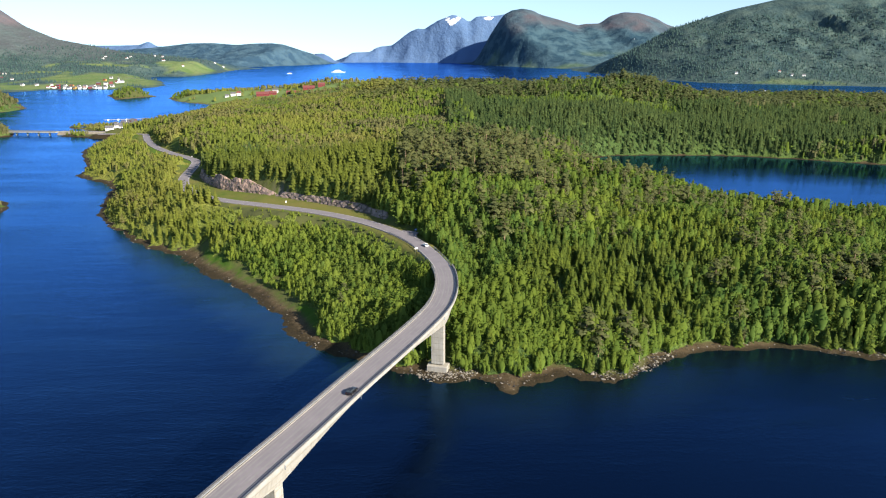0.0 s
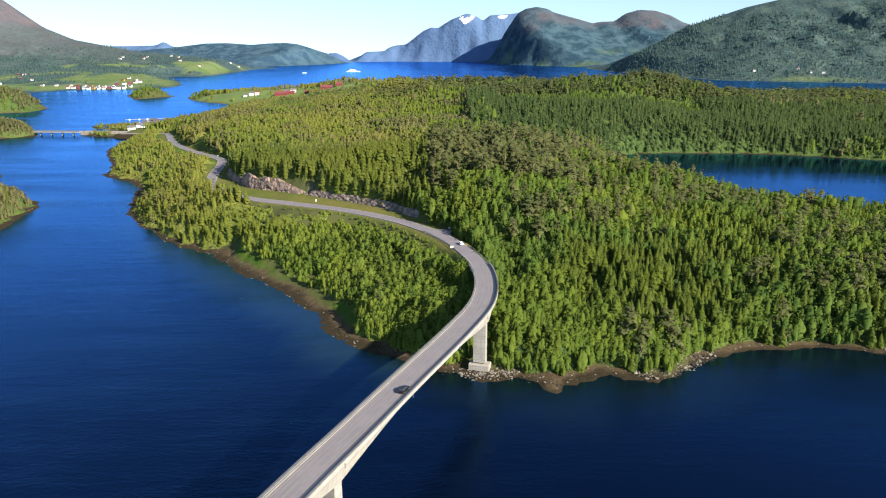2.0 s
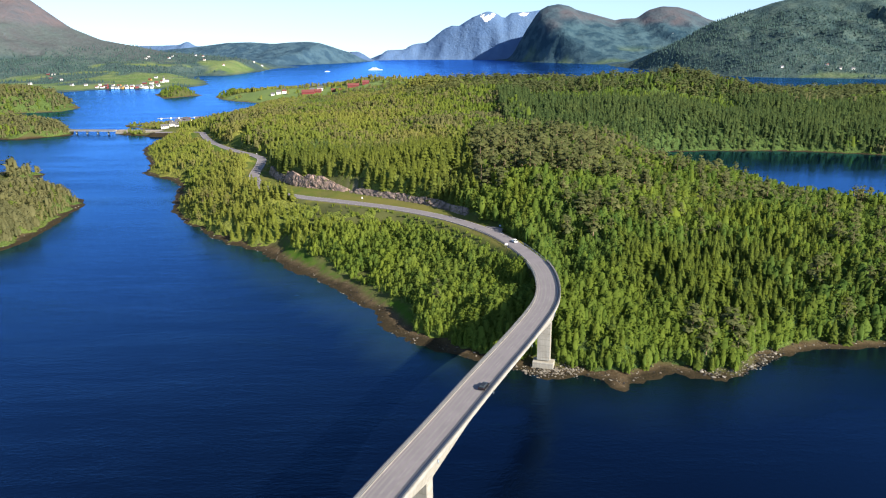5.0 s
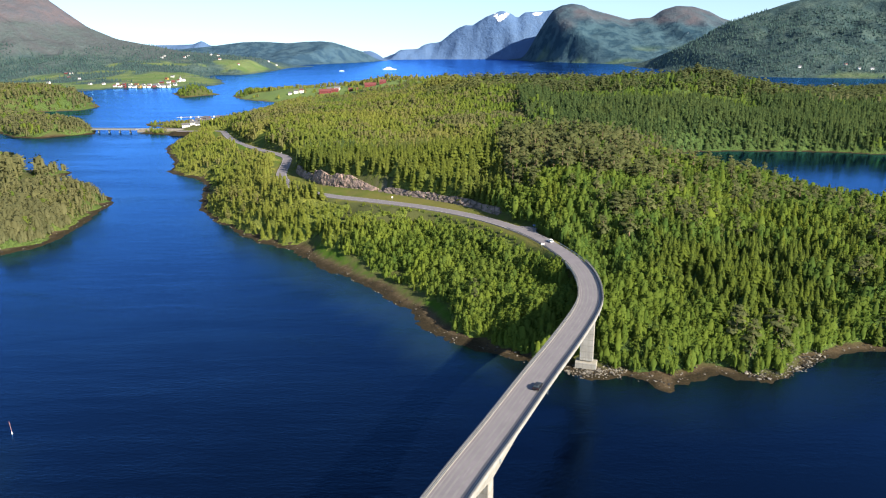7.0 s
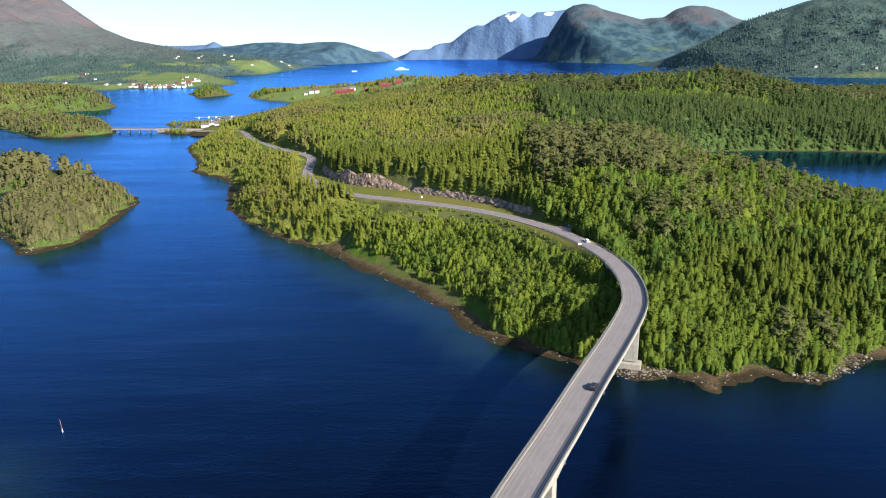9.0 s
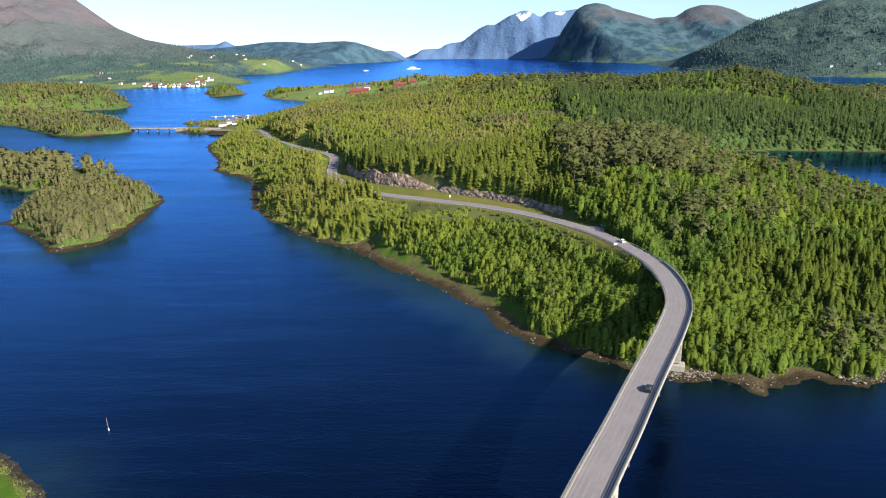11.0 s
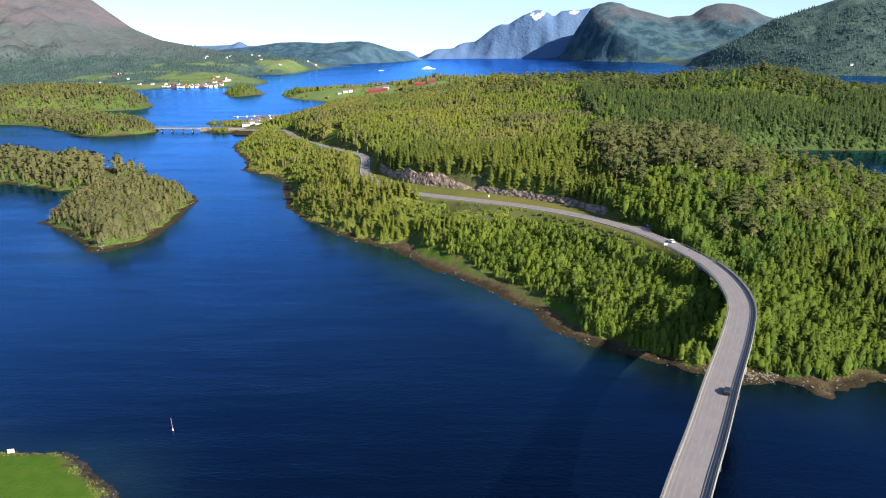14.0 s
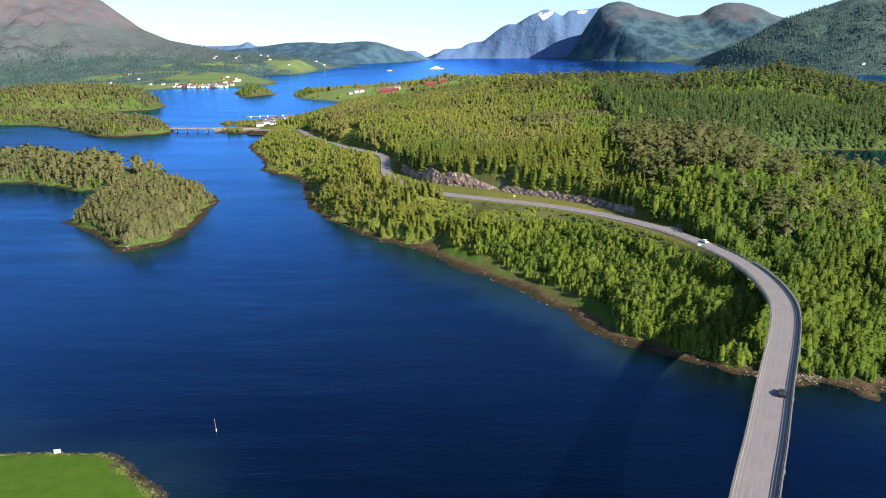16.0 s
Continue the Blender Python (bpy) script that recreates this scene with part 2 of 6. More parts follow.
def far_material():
    """Fjord hills: dark conifers, lighter birch belts, hay fields, brown heath, rock and old snow high up; distance
    haze is put into the blue of woods, slopes and rock.
    """
    m, n, l, b = mat("far_hillside", 0.95, 0.0, 0.05)
    mid, fine = noise_node(n, l, 0.016, 6.0), noise_node(n, l, 0.07, 6.0, 0.7)
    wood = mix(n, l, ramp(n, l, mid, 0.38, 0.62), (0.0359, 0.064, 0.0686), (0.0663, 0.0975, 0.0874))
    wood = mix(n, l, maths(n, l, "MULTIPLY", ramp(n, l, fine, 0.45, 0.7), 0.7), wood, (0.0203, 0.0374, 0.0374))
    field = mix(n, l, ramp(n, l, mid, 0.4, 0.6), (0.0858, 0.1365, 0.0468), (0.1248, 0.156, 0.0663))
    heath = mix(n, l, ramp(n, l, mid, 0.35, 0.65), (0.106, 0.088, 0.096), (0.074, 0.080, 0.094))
    # slope and rock tones carry painted haze, bluer with distance
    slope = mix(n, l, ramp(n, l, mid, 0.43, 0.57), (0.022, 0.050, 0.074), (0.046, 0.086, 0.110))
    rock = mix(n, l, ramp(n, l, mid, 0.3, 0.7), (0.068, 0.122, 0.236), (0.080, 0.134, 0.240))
    c = mix(n, l, attribute(n, "slope"), wood, slope)
    c = mix(n, l, attribute(n, "heath"), c, heath)
    c = mix(n, l, attribute(n, "haze"), c, rock)
    c = mix(n, l, attribute(n, "grass"), c, field)
    patchy = noise_node(n, l, 0.018, 4.0, 0.65)
    patchy = ramp(n, l, maths(n, l, "ADD", patchy, maths(n, l, "MULTIPLY", attribute(n, "snow"), 0.46)), 0.77, 0.80)
    c = mix(n, l, patchy, c, (0.663, 0.6786, 0.702))
    l.new(c, b.inputs["Base Color"])
    relief = maths(n, l, "ADD", maths(n, l, "MULTIPLY", mid, 3.0), fine)
    bump(n, l, b, relief, 0.5, 10.0)
    return m


def water_material():
    """Deep clear water: a dark blue body under a rippled surface that mirrors the sky at low angles."""
    m, n, l, b = mat("fjord_water", 0.6, 0.0, 0.0)
    big, mid = noise_node(n, l, 0.006, 4.0), noise_node(n, l, 0.03, 5.0)
    deep = mix(n, l, ramp(n, l, big, 0.35, 0.65), (0.0004, 0.0012, 0.0050), (0.0005, 0.0019, 0.0068))
    shallow = mix(n, l, mid, (0.005, 0.022, 0.026), (0.014, 0.022, 0.014))
    l.new(mix(n, l, attribute(n, "shallow"), deep, shallow), b.inputs["Base Color"])
    scaled = n.new("ShaderNodeMapping")
    scaled.inputs["Scale"].default_value = (1.0, 1.7, 1.0)
    scaled.inputs["Rotation"].default_value = (0, 0, 0.35)
    l.new(position(n), scaled.inputs[0])
    w1 = noise_node(n, l, 0.55, 5.0, 0.65, scaled.outputs[0])
    drift = n.new("ShaderNodeMapping")
    drift.inputs["Scale"].default_value = (0.35, 1.6, 1.0)
    drift.inputs["Rotation"].default_value = (0, 0, -0.5)
    l.new(position(n), drift.inputs[0])
    calm = ramp(n, l, noise_node(n, l, 0.016, 6.0, 0.72, drift.outputs[0]), 0.40, 0.62)
    gust = ramp(n, l, noise_node(n, l, 0.07, 4.0, 0.7, drift.outputs[0]), 0.45, 0.75)
    ruffle = maths(n, l, "ADD", maths(n, l, "MULTIPLY", calm, 1.0), maths(n, l, "MULTIPLY", maths(n, l, "MULTIPLY", gust, calm), 0.9))
    ruffle = maths(n, l, "MULTIPLY", ruffle, maths(n, l, "SUBTRACT", 1.0, attribute(n, "still")))
    h = maths(n, l, "MULTIPLY", w1, maths(n, l, "ADD", ruffle, maths(n, l, "SUBTRACT", 0.30, maths(n, l, "MULTIPLY", attribute(n, "still"), 0.27))))
    k = bump(n, l, b, h, 0.5, 0.27)
    gloss, fres, ms = n.new("ShaderNodeBsdfGlossy"), n.new("ShaderNodeFresnel"), n.new("ShaderNodeMixShader")
    gloss.inputs["Color"].default_value = (0.160, 0.45, 1.0, 1.0)
    l.new(maths(n, l, "ADD", maths(n, l, "MULTIPLY", ruffle, 0.11), 0.09), gloss.inputs["Roughness"])
    fres.inputs["IOR"].default_value = 1.5
    l.new(k.outputs[0], gloss.inputs["Normal"])
    l.new(k.outputs[0], fres.inputs["Normal"])
    l.new(maths(n, l, "SUBTRACT", maths(n, l, "MULTIPLY", fres.outputs[0], 1.5), 0.050), ms.inputs[0])
    l.new(b.outputs[0], ms.inputs[1])
    l.new(gloss.outputs[0], ms.inputs[2])
    l.new(ms.outputs[0], n["Material Output"].inputs["Surface"])
    return m


GROUND, FAR, WATER = ground_material(), far_material(), water_material()


# ---------------------------------------------------------------- small builders
def raw_mesh(name, verts, faces, material, smooth=False):
    me = bpy.data.meshes.new(name)
    me.from_pydata([tuple(v) for v in verts], [], faces)
    if material:
        me.materials.append(material)
    if smooth:
        me.polygons.foreach_set("use_smooth", [True] * len(me.polygons))
    me.update()
    return me


def tri_mesh(name, v, t, material, tint=None, normals=None, olive=None):
    """A mesh from arrays of points and triangles."""
    me = bpy.data.meshes.new(name)
    me.vertices.add(len(v))
    me.vertices.foreach_set("co", np.asarray(v, np.float32).ravel())
    me.loops.add(len(t) * 3)
    me.loops.foreach_set("vertex_index", np.asarray(t, np.int32).ravel())
    me.polygons.add(len(t))
    me.polygons.foreach_set("loop_start", np.arange(0, len(t) * 3, 3, dtype=np.int32))
    me.polygons.foreach_set("use_smooth", np.full(len(t), normals is not None))
    if tint is not None:
        me.attributes.new("tint", "FLOAT", "FACE").data.foreach_set("value", np.asarray(tint, np.float32))
    if olive is not None:
        me.attributes.new("olive", "FLOAT", "FACE").data.foreach_set("value", np.asarray(olive, np.float32))
    me.materials.append(material)
    me.update(calc_edges=True)
    if normals is not None:       # rounded normals, so that a crown shades as one soft mass
        me.attributes.new("custom_normal", "FLOAT_VECTOR", "POINT").data.foreach_set("vector", np.asarray(normals, np.float32).ravel())
    return me


def part(name, bm, material, parent, label=""):
    """Links a bmesh (or a ready mesh) as one mesh object under a thing or a part."""
    if isinstance(bm, bmesh.types.BMesh):
        me = bpy.data.meshes.new(name)
        bm.to_mesh(me)
        bm.free()
        me.materials.append(material)
    else:
        me = bm
    ob = new(name, me)
    ob.parent = parent
    return tagged(ob, label)


def box(bm, lo, hi, m=None, bevel=0.0):
    r = bmesh.ops.create_cube(bm, size=1.0)
    vs = r["verts"]
    size, mid = [b - a for a, b in zip(lo, hi)], [(a + b) / 2 for a, b in zip(lo, hi)]
    for v in vs:
        v.co = Vector([c * s + k for c, s, k in zip(v.co, size, mid)])
        if m:
            v.co = m @ v.co
    if bevel:
        es = list({e for v in vs for e in v.link_edges})
        bmesh.ops.bevel(bm, geom=es, offset=bevel, segments=1, affect="EDGES")
    return bm


def box_bm(lo, hi, m=None, bevel=0.0):
    return box(bmesh.new(), lo, hi, m, bevel)


def cyl_bm(r1, r2, h, seg=10, m=None):
    bm = bmesh.new()
    bmesh.ops.create_cone(bm, cap_ends=True, segments=seg, radius1=r1, radius2=r2, depth=h, matrix=(m or Matrix()) @ Matrix.Translation((0, 0, h / 2)))
    return bm


def empty(name, m, label, category, group="", kind=""):
    ob = new(name)
    ob.matrix_world = m
    ob.empty_display_size = 1.0
    return tagged(ob, label, category, group, kind)


def lattice(ix, iy, seed):
    h = (ix * 374761393 + iy * 668265263 + seed * 974711) & 0x7FFFFFFF
    h = ((h ^ (h >> 13)) * 1274126177) & 0x7FFFFFFF
    return ((h ^ (h >> 16)) & 0xFFFF) / 65535.0


def vnoise(x, y, scale, seed=0, octaves=3):
    """Value noise on arrays, about -1 to 1."""
    x, y = np.asarray(x, float) / scale, np.asarray(y, float) / scale
    total, amp, norm = 0.0, 1.0, 0.0
    for o in range(octaves):
        xi, yi = np.floor(x).astype(np.int64), np.floor(y).astype(np.int64)
        fx, fy = x - xi, y - yi
        fx, fy = fx * fx * (3 - 2 * fx), fy * fy * (3 - 2 * fy)
        s = seed + 17 * o
        a = lattice(xi, yi, s) * (1 - fx) + lattice(xi + 1, yi, s) * fx
        b = lattice(xi, yi + 1, s) * (1 - fx) + lattice(xi + 1, yi + 1, s) * fx
        total, norm = total + amp * ((a * (1 - fy) + b * fy) * 2 - 1), norm + amp
        x, y, amp = x * 2.03 + 5.1, y * 2.03 + 3.7, amp * 0.5
    return total / norm * 1.6


def smooth01(u):
    u = np.clip(u, 0, 1)
    return u * u * (3 - 2 * u)


# ---------------------------------------------------------------- the road's line, in plan and height
BRIDGE_LINE = [(-86.0, 43.0, 24.6), (-66.0, 86.0, 25.6), (-47.6, 128.6, 26.2), (-36.6, 153.0, 26.4), (-25.2, 179.3, 26.4), (-11.3, 210.6, 26.3),
               (-1.7, 235.0, 26.1), (2.2, 252.0, 25.9), (3.6, 270.0, 25.7), (2.7, 287.0, 25.5)]
ROAD_LINE = [(-1.0, 305.0, 25.3), (-9.2, 330.0, 25.0), (-21.0, 352.0, 24.8), (-37.6, 374.0, 24.5), (-55.3, 391.0, 24.2), (-74.0, 405.5, 23.8),
             (-93.3, 418.0, 23.3), (-113.0, 429.5, 22.9), (-134.0, 441.5, 22.5), (-153.0, 456.0, 22.2), (-169.5, 477.0, 22.0), (-187.0, 517.0, 22.0),
             (-197.5, 573.0, 22.0), (-205.0, 603.0, 22.0), (-221.0, 628.0, 21.5), (-250.0, 667.0, 20.0), (-288.0, 730.0, 17.0), (-327.0, 812.0, 12.5),
             (-354.0, 876.0, 9.5), (-372.0, 915.0, 7.0), (-400.0, 930.0, 5.5), (-440.0, 937.0, 5.0)]


def spline(points, step):
    """A smooth line through points, resampled evenly."""
    p = np.array(points, float)
    p = np.vstack([2 * p[0] - p[1], p, 2 * p[-1] - p[-2]])
    out = []
    for i in range(1, len(p) - 2):
        n = max(2, int(np.linalg.norm(p[i + 1] - p[i]) / (step * 0.25)))
        for t in np.linspace(0, 1, n, endpoint=False):
            a, b, c, d = p[i - 1:i + 3]
            out.append(0.5 * (2 * b + (c - a) * t + (2 * a - 5 * b + 4 * c - d) * t * t + (3 * b - a - 3 * c + d) * t ** 3))
    out = np.array(out + [p[-2]])
    s = np.r_[0, np.cumsum(np.linalg.norm(np.diff(out[:, :2], axis=0), axis=1))]
    g = np.linspace(0, s[-1], max(2, int(round(s[-1] / step)) + 1))
    return np.column_stack([np.interp(g, s, out[:, k]) for k in range(3)]), g


FULL_LINE, FULL_S = spline(BRIDGE_LINE + ROAD_LINE, 2.0)
ABUT = int(np.argmin(np.hypot(FULL_LINE[:, 0] - 3.0, FULL_LINE[:, 1] - 288.5)))   # where the bridge meets the land
SOUTH = int(np.argmin(np.hypot(FULL_LINE[:, 0] + 75.0, FULL_LINE[:, 1] - 66.0)))
TAN = np.gradient(FULL_LINE[:, :2], axis=0)
TAN /= np.linalg.norm(TAN, axis=1)[:, None]
NRM = np.column_stack([TAN[:, 1], -TAN[:, 0]])      # to the right of the way north


def road_near(x, y):
    """Distance from the land road's middle, the side (right positive) and the road's height there."""
    best, side, zz, yy = np.full(x.shape, 1e9), np.zeros(x.shape), np.zeros(x.shape), np.zeros(x.shape)
    for i in list(range(ABUT, len(FULL_LINE))) + list(range(0, SOUTH)):
        dx, dy = x - FULL_LINE[i, 0], y - FULL_LINE[i, 1]
        d = dx * dx + dy * dy
        k = d < best
        best = np.where(k, d, best)
        side = np.where(k, dx * NRM[i, 0] + dy * NRM[i, 1], side)
        zz = np.where(k, FULL_LINE[i, 2], zz)
        yy = np.where(k, FULL_LINE[i, 1], yy)
    return np.sqrt(best), side, zz, yy


def verge(road_y):
    """Width from the road's middle to the foot of the rock face, by the road's own y."""
    return np.interp(road_y, (340, 372, 391, 418, 441, 477, 520, 550), (6.5, 10, 14, 17.5, 22, 17, 11, 6.5))


# ---------------------------------------------------------------- coasts and heights of the land
SOUTH_COAST = [(900, 220), (420, 205), (260, 226), (200, 238), (176, 244), (167, 248), (159, 250), (152, 254), (143, 255.5), (132, 255.5), (120, 255), (105, 254.9), (95, 250.4), (88, 244.4),
               (79, 236.4), (71, 231.4), (64, 230.4), (57, 232.4), (46, 233.4), (38, 231.4), (31, 228.4), (26, 223.4), (22, 223.4), (20, 228.4), (15, 232.6), (5, 231), (-2, 231), (-8, 235), (-17, 241), (-30, 248),
               (-38, 252), (-46.3, 258.7), (-54.3, 263.7), (-61.3, 273.7), (-67.3, 285.7), (-75.3, 299.7), (-85.3, 314.7), (-98.3, 331.7), (-108.3, 342.7), (-123.3, 356.7), (-137.3, 376.7), (-149.3, 390.7), (-161, 399), (-177, 410), (-192, 427), (-208, 447)]
WEST_COAST = [(-226, 466), (-244, 496), (-257, 528), (-268, 565), (-275, 590), (-290, 613), (-318, 638), (-338, 656), (-341, 680), (-362, 730), (-386, 772), (-404, 812), (-416, 888), (-422, 925),
              (-455, 932), (-500, 950), (-500, 968), (-450, 965), (-480, 1010), (-530, 1040), (-545, 1075), (-520, 1100), (-450, 1110), (-445, 1190), (-430, 1300), (-432, 1440), (-454, 1460), (-499, 1494),
              (-545, 1544), (-596, 1630), (-608, 1700), (-590, 1745), (-500, 1720), (-380, 1700), (-200, 1690), (-60, 1660), (100, 1600), (300, 1560), (600, 1450), (950, 1350)]
LAKE = [(178, 745), (200, 763), (243, 765), (300, 763), (347, 754), (389, 738), (427, 718), (466, 696), (520, 665), (900, 620), (900, 400), (450, 415), (330, 440), (230, 500), (165, 600), (150, 690)]
ISLES = [  # height, coast
    (11.0, [(-333, 539), (-324, 524), (-317, 493), (-310, 451), (-306, 415), (-309, 398), (-315, 388), (-321, 381), (-331, 380), (-340, 392), (-354, 407), (-378, 427), (-393, 439), (-406, 449), (-410, 470), (-414, 500), (-420, 535), (-402, 562), (-365, 560), (-345, 546)]),
    (7.0, [(-720, 580), (-555, 587), (-528, 587), (-491, 572), (-459, 553), (-441, 553), (-426, 543), (-408, 562), (-420, 592), (-430, 622), (-424, 636), (-430, 655), (-440, 662), (-452, 650), (-470, 665), (-600, 700), (-750, 690)]),
    (14.0, [(-1050, 1090), (-886, 1060), (-844, 1058), (-789, 1032), (-729, 980), (-656, 915), (-608, 901), (-588, 924), (-557, 946), (-602, 1022), (-700, 1100), (-880, 1160), (-1050, 1150)]),
    (38.0, [(-780, 1386), (-770, 1300), (-834, 1275), (-1000, 1250), (-1150, 1300), (-1150, 1440), (-900, 1480)]),
    (19.0, [(-785, 1746), (-698, 1592), (-666, 1655), (-641, 1688), (-720, 1800)]),
]
HEADLAND = [(-900, 120), (-330, 160), (-275, 169), (-251, 173), (-229, 175.5), (-217, 176), (-209, 171), (-203, 166), (-196, 162), (-190, 155), (-180, 138), (-165, 105),
            (-120, 78), (-40, 70), (150, 60), (900, 90), (900, -900), (-900, -900)]
WEST_MAIN = [(-4200, 1500), (-2000, 1720), (-1371, 1698), (-1271, 1690), (-1238, 1870), (-1078, 1858), (-1032, 1955), (-864, 1954), (-800, 1990), (-780, 2080), (-850, 2300), (-1040, 2640), (-1010, 2740),
             (-905, 2730), (-899, 3017), (-902, 3458), (-830, 3600), (-1000, 3800), (-760, 4100), (-560, 4560), (-700, 5300), (-4200, 5300)]
EAST_MAIN = [(-560, 4760), (-300, 4800), (158, 4634), (300, 4200), (444, 3930), (600, 3700), (714, 3500), (672, 3335), (747, 2741), (887, 2254), (963, 2219), (1163, 2092), (1326, 2032), (2600, 1950), (4400, 1900), (4400, 5300), (-700, 5300)]
MAIN = SOUTH_COAST + WEST_COAST
RISES_NEAR = [(75, 252, 8), (52, 275, 10), (120, 300, 11), (94, 332, 13), (133, 372, 19), (33, 361, 30), (15, 400, 43), (-24, 478, 42), (33, 508, 40), (161, 347, 15),
              (260, 335, 9), (-97, 448, 37), (-60, 416, 30), (-139, 426, 19), (-197, 454, 12), (-76, 347, 7), (-44, 311, 6), (-15, 270, 12), (-6, 264, 10), (40, 310, 14), (-30, 385, 25), (-160, 500, 30)]
RISES_FAR = [(40, 565, 20), (-45, 575, 24), (-20, 625, 17), (-130, 610, 20), (-60, 740, 34), (150, 430, 12), (205, 420, 8), (110, 475, 22), (260, 395, 10), (120, 570, 14), (52, 888, 40), (190, 1010, 74), (280, 1015, 76), (345, 1010, 66), (405, 1005, 44), (470, 1000, 24), (205, 905, 32), (300, 915, 28), (120, 965, 48), (-45, 830, 26), (-216, 736, 33), (-287, 827, 30), (-190, 640, 30), (300, 850, 24), (450, 800, 13), (0, 650, 26), (-100, 560, 35),
             (100, 640, 18), (-350, 850, 9), (-330, 720, 14), (-340, 1000, 10), (-350, 1330, 5), (-280, 930, 26), (-230, 930, 31), (-170, 930, 37), (-110, 940, 43), (-50, 955, 48), (10, 985, 54), (-86, 1150, 54), (-20, 1140, 54), (-250, 1100, 20), (-290, 1210, 8), (-200, 1250, 14), (-190, 1370, 16), (-300, 1360, 7), (-445, 1030, 1.5), (-440, 1075, 1.5), (-510, 1040, 3), (100, 1120, 44), (-80, 1290, 26), (-344, 1500, 23), (-285, 1490, 18), (-235, 1500, 31), (-405, 1500, 24), (-245, 1580, 48), (-200, 1590, 44), (-330, 1600, 24), (-430, 1600, 18), (-500, 1540, 9), (-540, 1620, 7), (-420, 1465, 5), (-400, 1400, 8), (-320, 1660, 10), (-480, 1690, 8),
             (650, 1000, 12), (470, 940, 18), (400, 1080, 14), (300, 1130, 28), (560, 1060, 6), (450, 1250, 12), (100, 1500, 8)]
RISES = np.array(RISES_NEAR + RISES_FAR, float)
# crests: line in y, foot in y, and (x, height) along it
RANGES = [
    ("west", 3200, 1950, [(-4200, 560), (-2700, 520), (-2200, 420), (-1917, 318), (-1838, 259), (-1745, 192), (-1620, 140), (-1505, 118), (-1330, 84), (-1060, 60), (-843, 36), (-700, 0)]),
    ("east", 3000, 2080, [(590, 4), (660, 28), (718, 50), (811, 76), (903, 119), (1009, 178), (1131, 216), (1244, 253), (1427, 293), (1800, 370), (2600, 470), (4400, 480)]),
    ("peak", 4330, 3560, [(255, 0), (294, 31), (332, 95), (374, 168), (405, 216), (452, 284), (500, 309), (565, 320), (631, 307), (665, 288), (781, 258), (898, 226), (946, 234), (1027, 236), (1089, 279), (1168, 300), (1265, 295), (1365, 266), (1433, 230), (1519, 205), (1800, 200), (3000, 220)]),
    ("snow", 4760, 4560, [(-740, 56), (-640, 62), (-490, 67), (-377, 73), (-340, 101), (-302, 115), (-228, 121), (-172, 163), (-116, 205), (-61, 222), (-24, 214), (67, 265), (169, 302), (231, 284), (272, 254), (322, 290), (449, 295), (502, 304), (647, 290), (800, 100)]),
    ("nub", 4790, 4450, [(-4000, 112), (-2178, 108), (-2022, 109), (-1886, 112), (-1853, 126), (-1833, 133), (-1807, 125), (-1782, 103), (-1580, 100), (-1200, 100), (-900, 60)]),
    ("low", 4300, 3720, [(-4000, 70), (-1856, 80), (-1613, 98), (-1508, 110), (-1403, 122), (-1265, 124), (-1128, 113), (-1025, 121), (-922, 123), (-854, 116), (-754, 85), (-669, 65), (-585, 44), (-500, 20), (-470, 0)]),
]


def coast_distance(x, y, poly):
    """Distance to a coast, positive on land."""
    p = np.array(poly, float)
    q = np.roll(p, -1, axis=0)
    best, inside = np.full(x.shape, 1e12), np.zeros(x.shape, bool)
    for (ax, ay), (bx, by) in zip(p, q):
        ex, ey = bx - ax, by - ay
        t = np.clip(((x - ax) * ex + (y - ay) * ey) / (ex * ex + ey * ey + 1e-9), 0, 1)
        d = (x - ax - t * ex) ** 2 + (y - ay - t * ey) ** 2
        best = np.minimum(best, d)
        if ay != by:
            k = ((ay > y) != (by > y)) & (x < ex * (y - ay) / (by - ay) + ax)
            inside ^= k
    d = np.sqrt(best)
    return np.where(inside, d, -d)


def main_rise(x, y):
    num, den = 0.0, 0.0
    for px, py, h in RISES:
        r = 30.0 if py < 560 else 80.0
        w = 1.0 / ((x - px) ** 2 + (y - py) ** 2 + r * r) ** 2
        num, den = num + w * h, den + w
    return num / den


def profile(sd, rise, width):
    beach = np.where(sd > 0, np.minimum(sd * 0.13, 1.1), np.maximum(sd * 0.16, -7.0))
    return beach + rise * (1 - np.exp(-np.maximum(sd - 9, 0) / width))


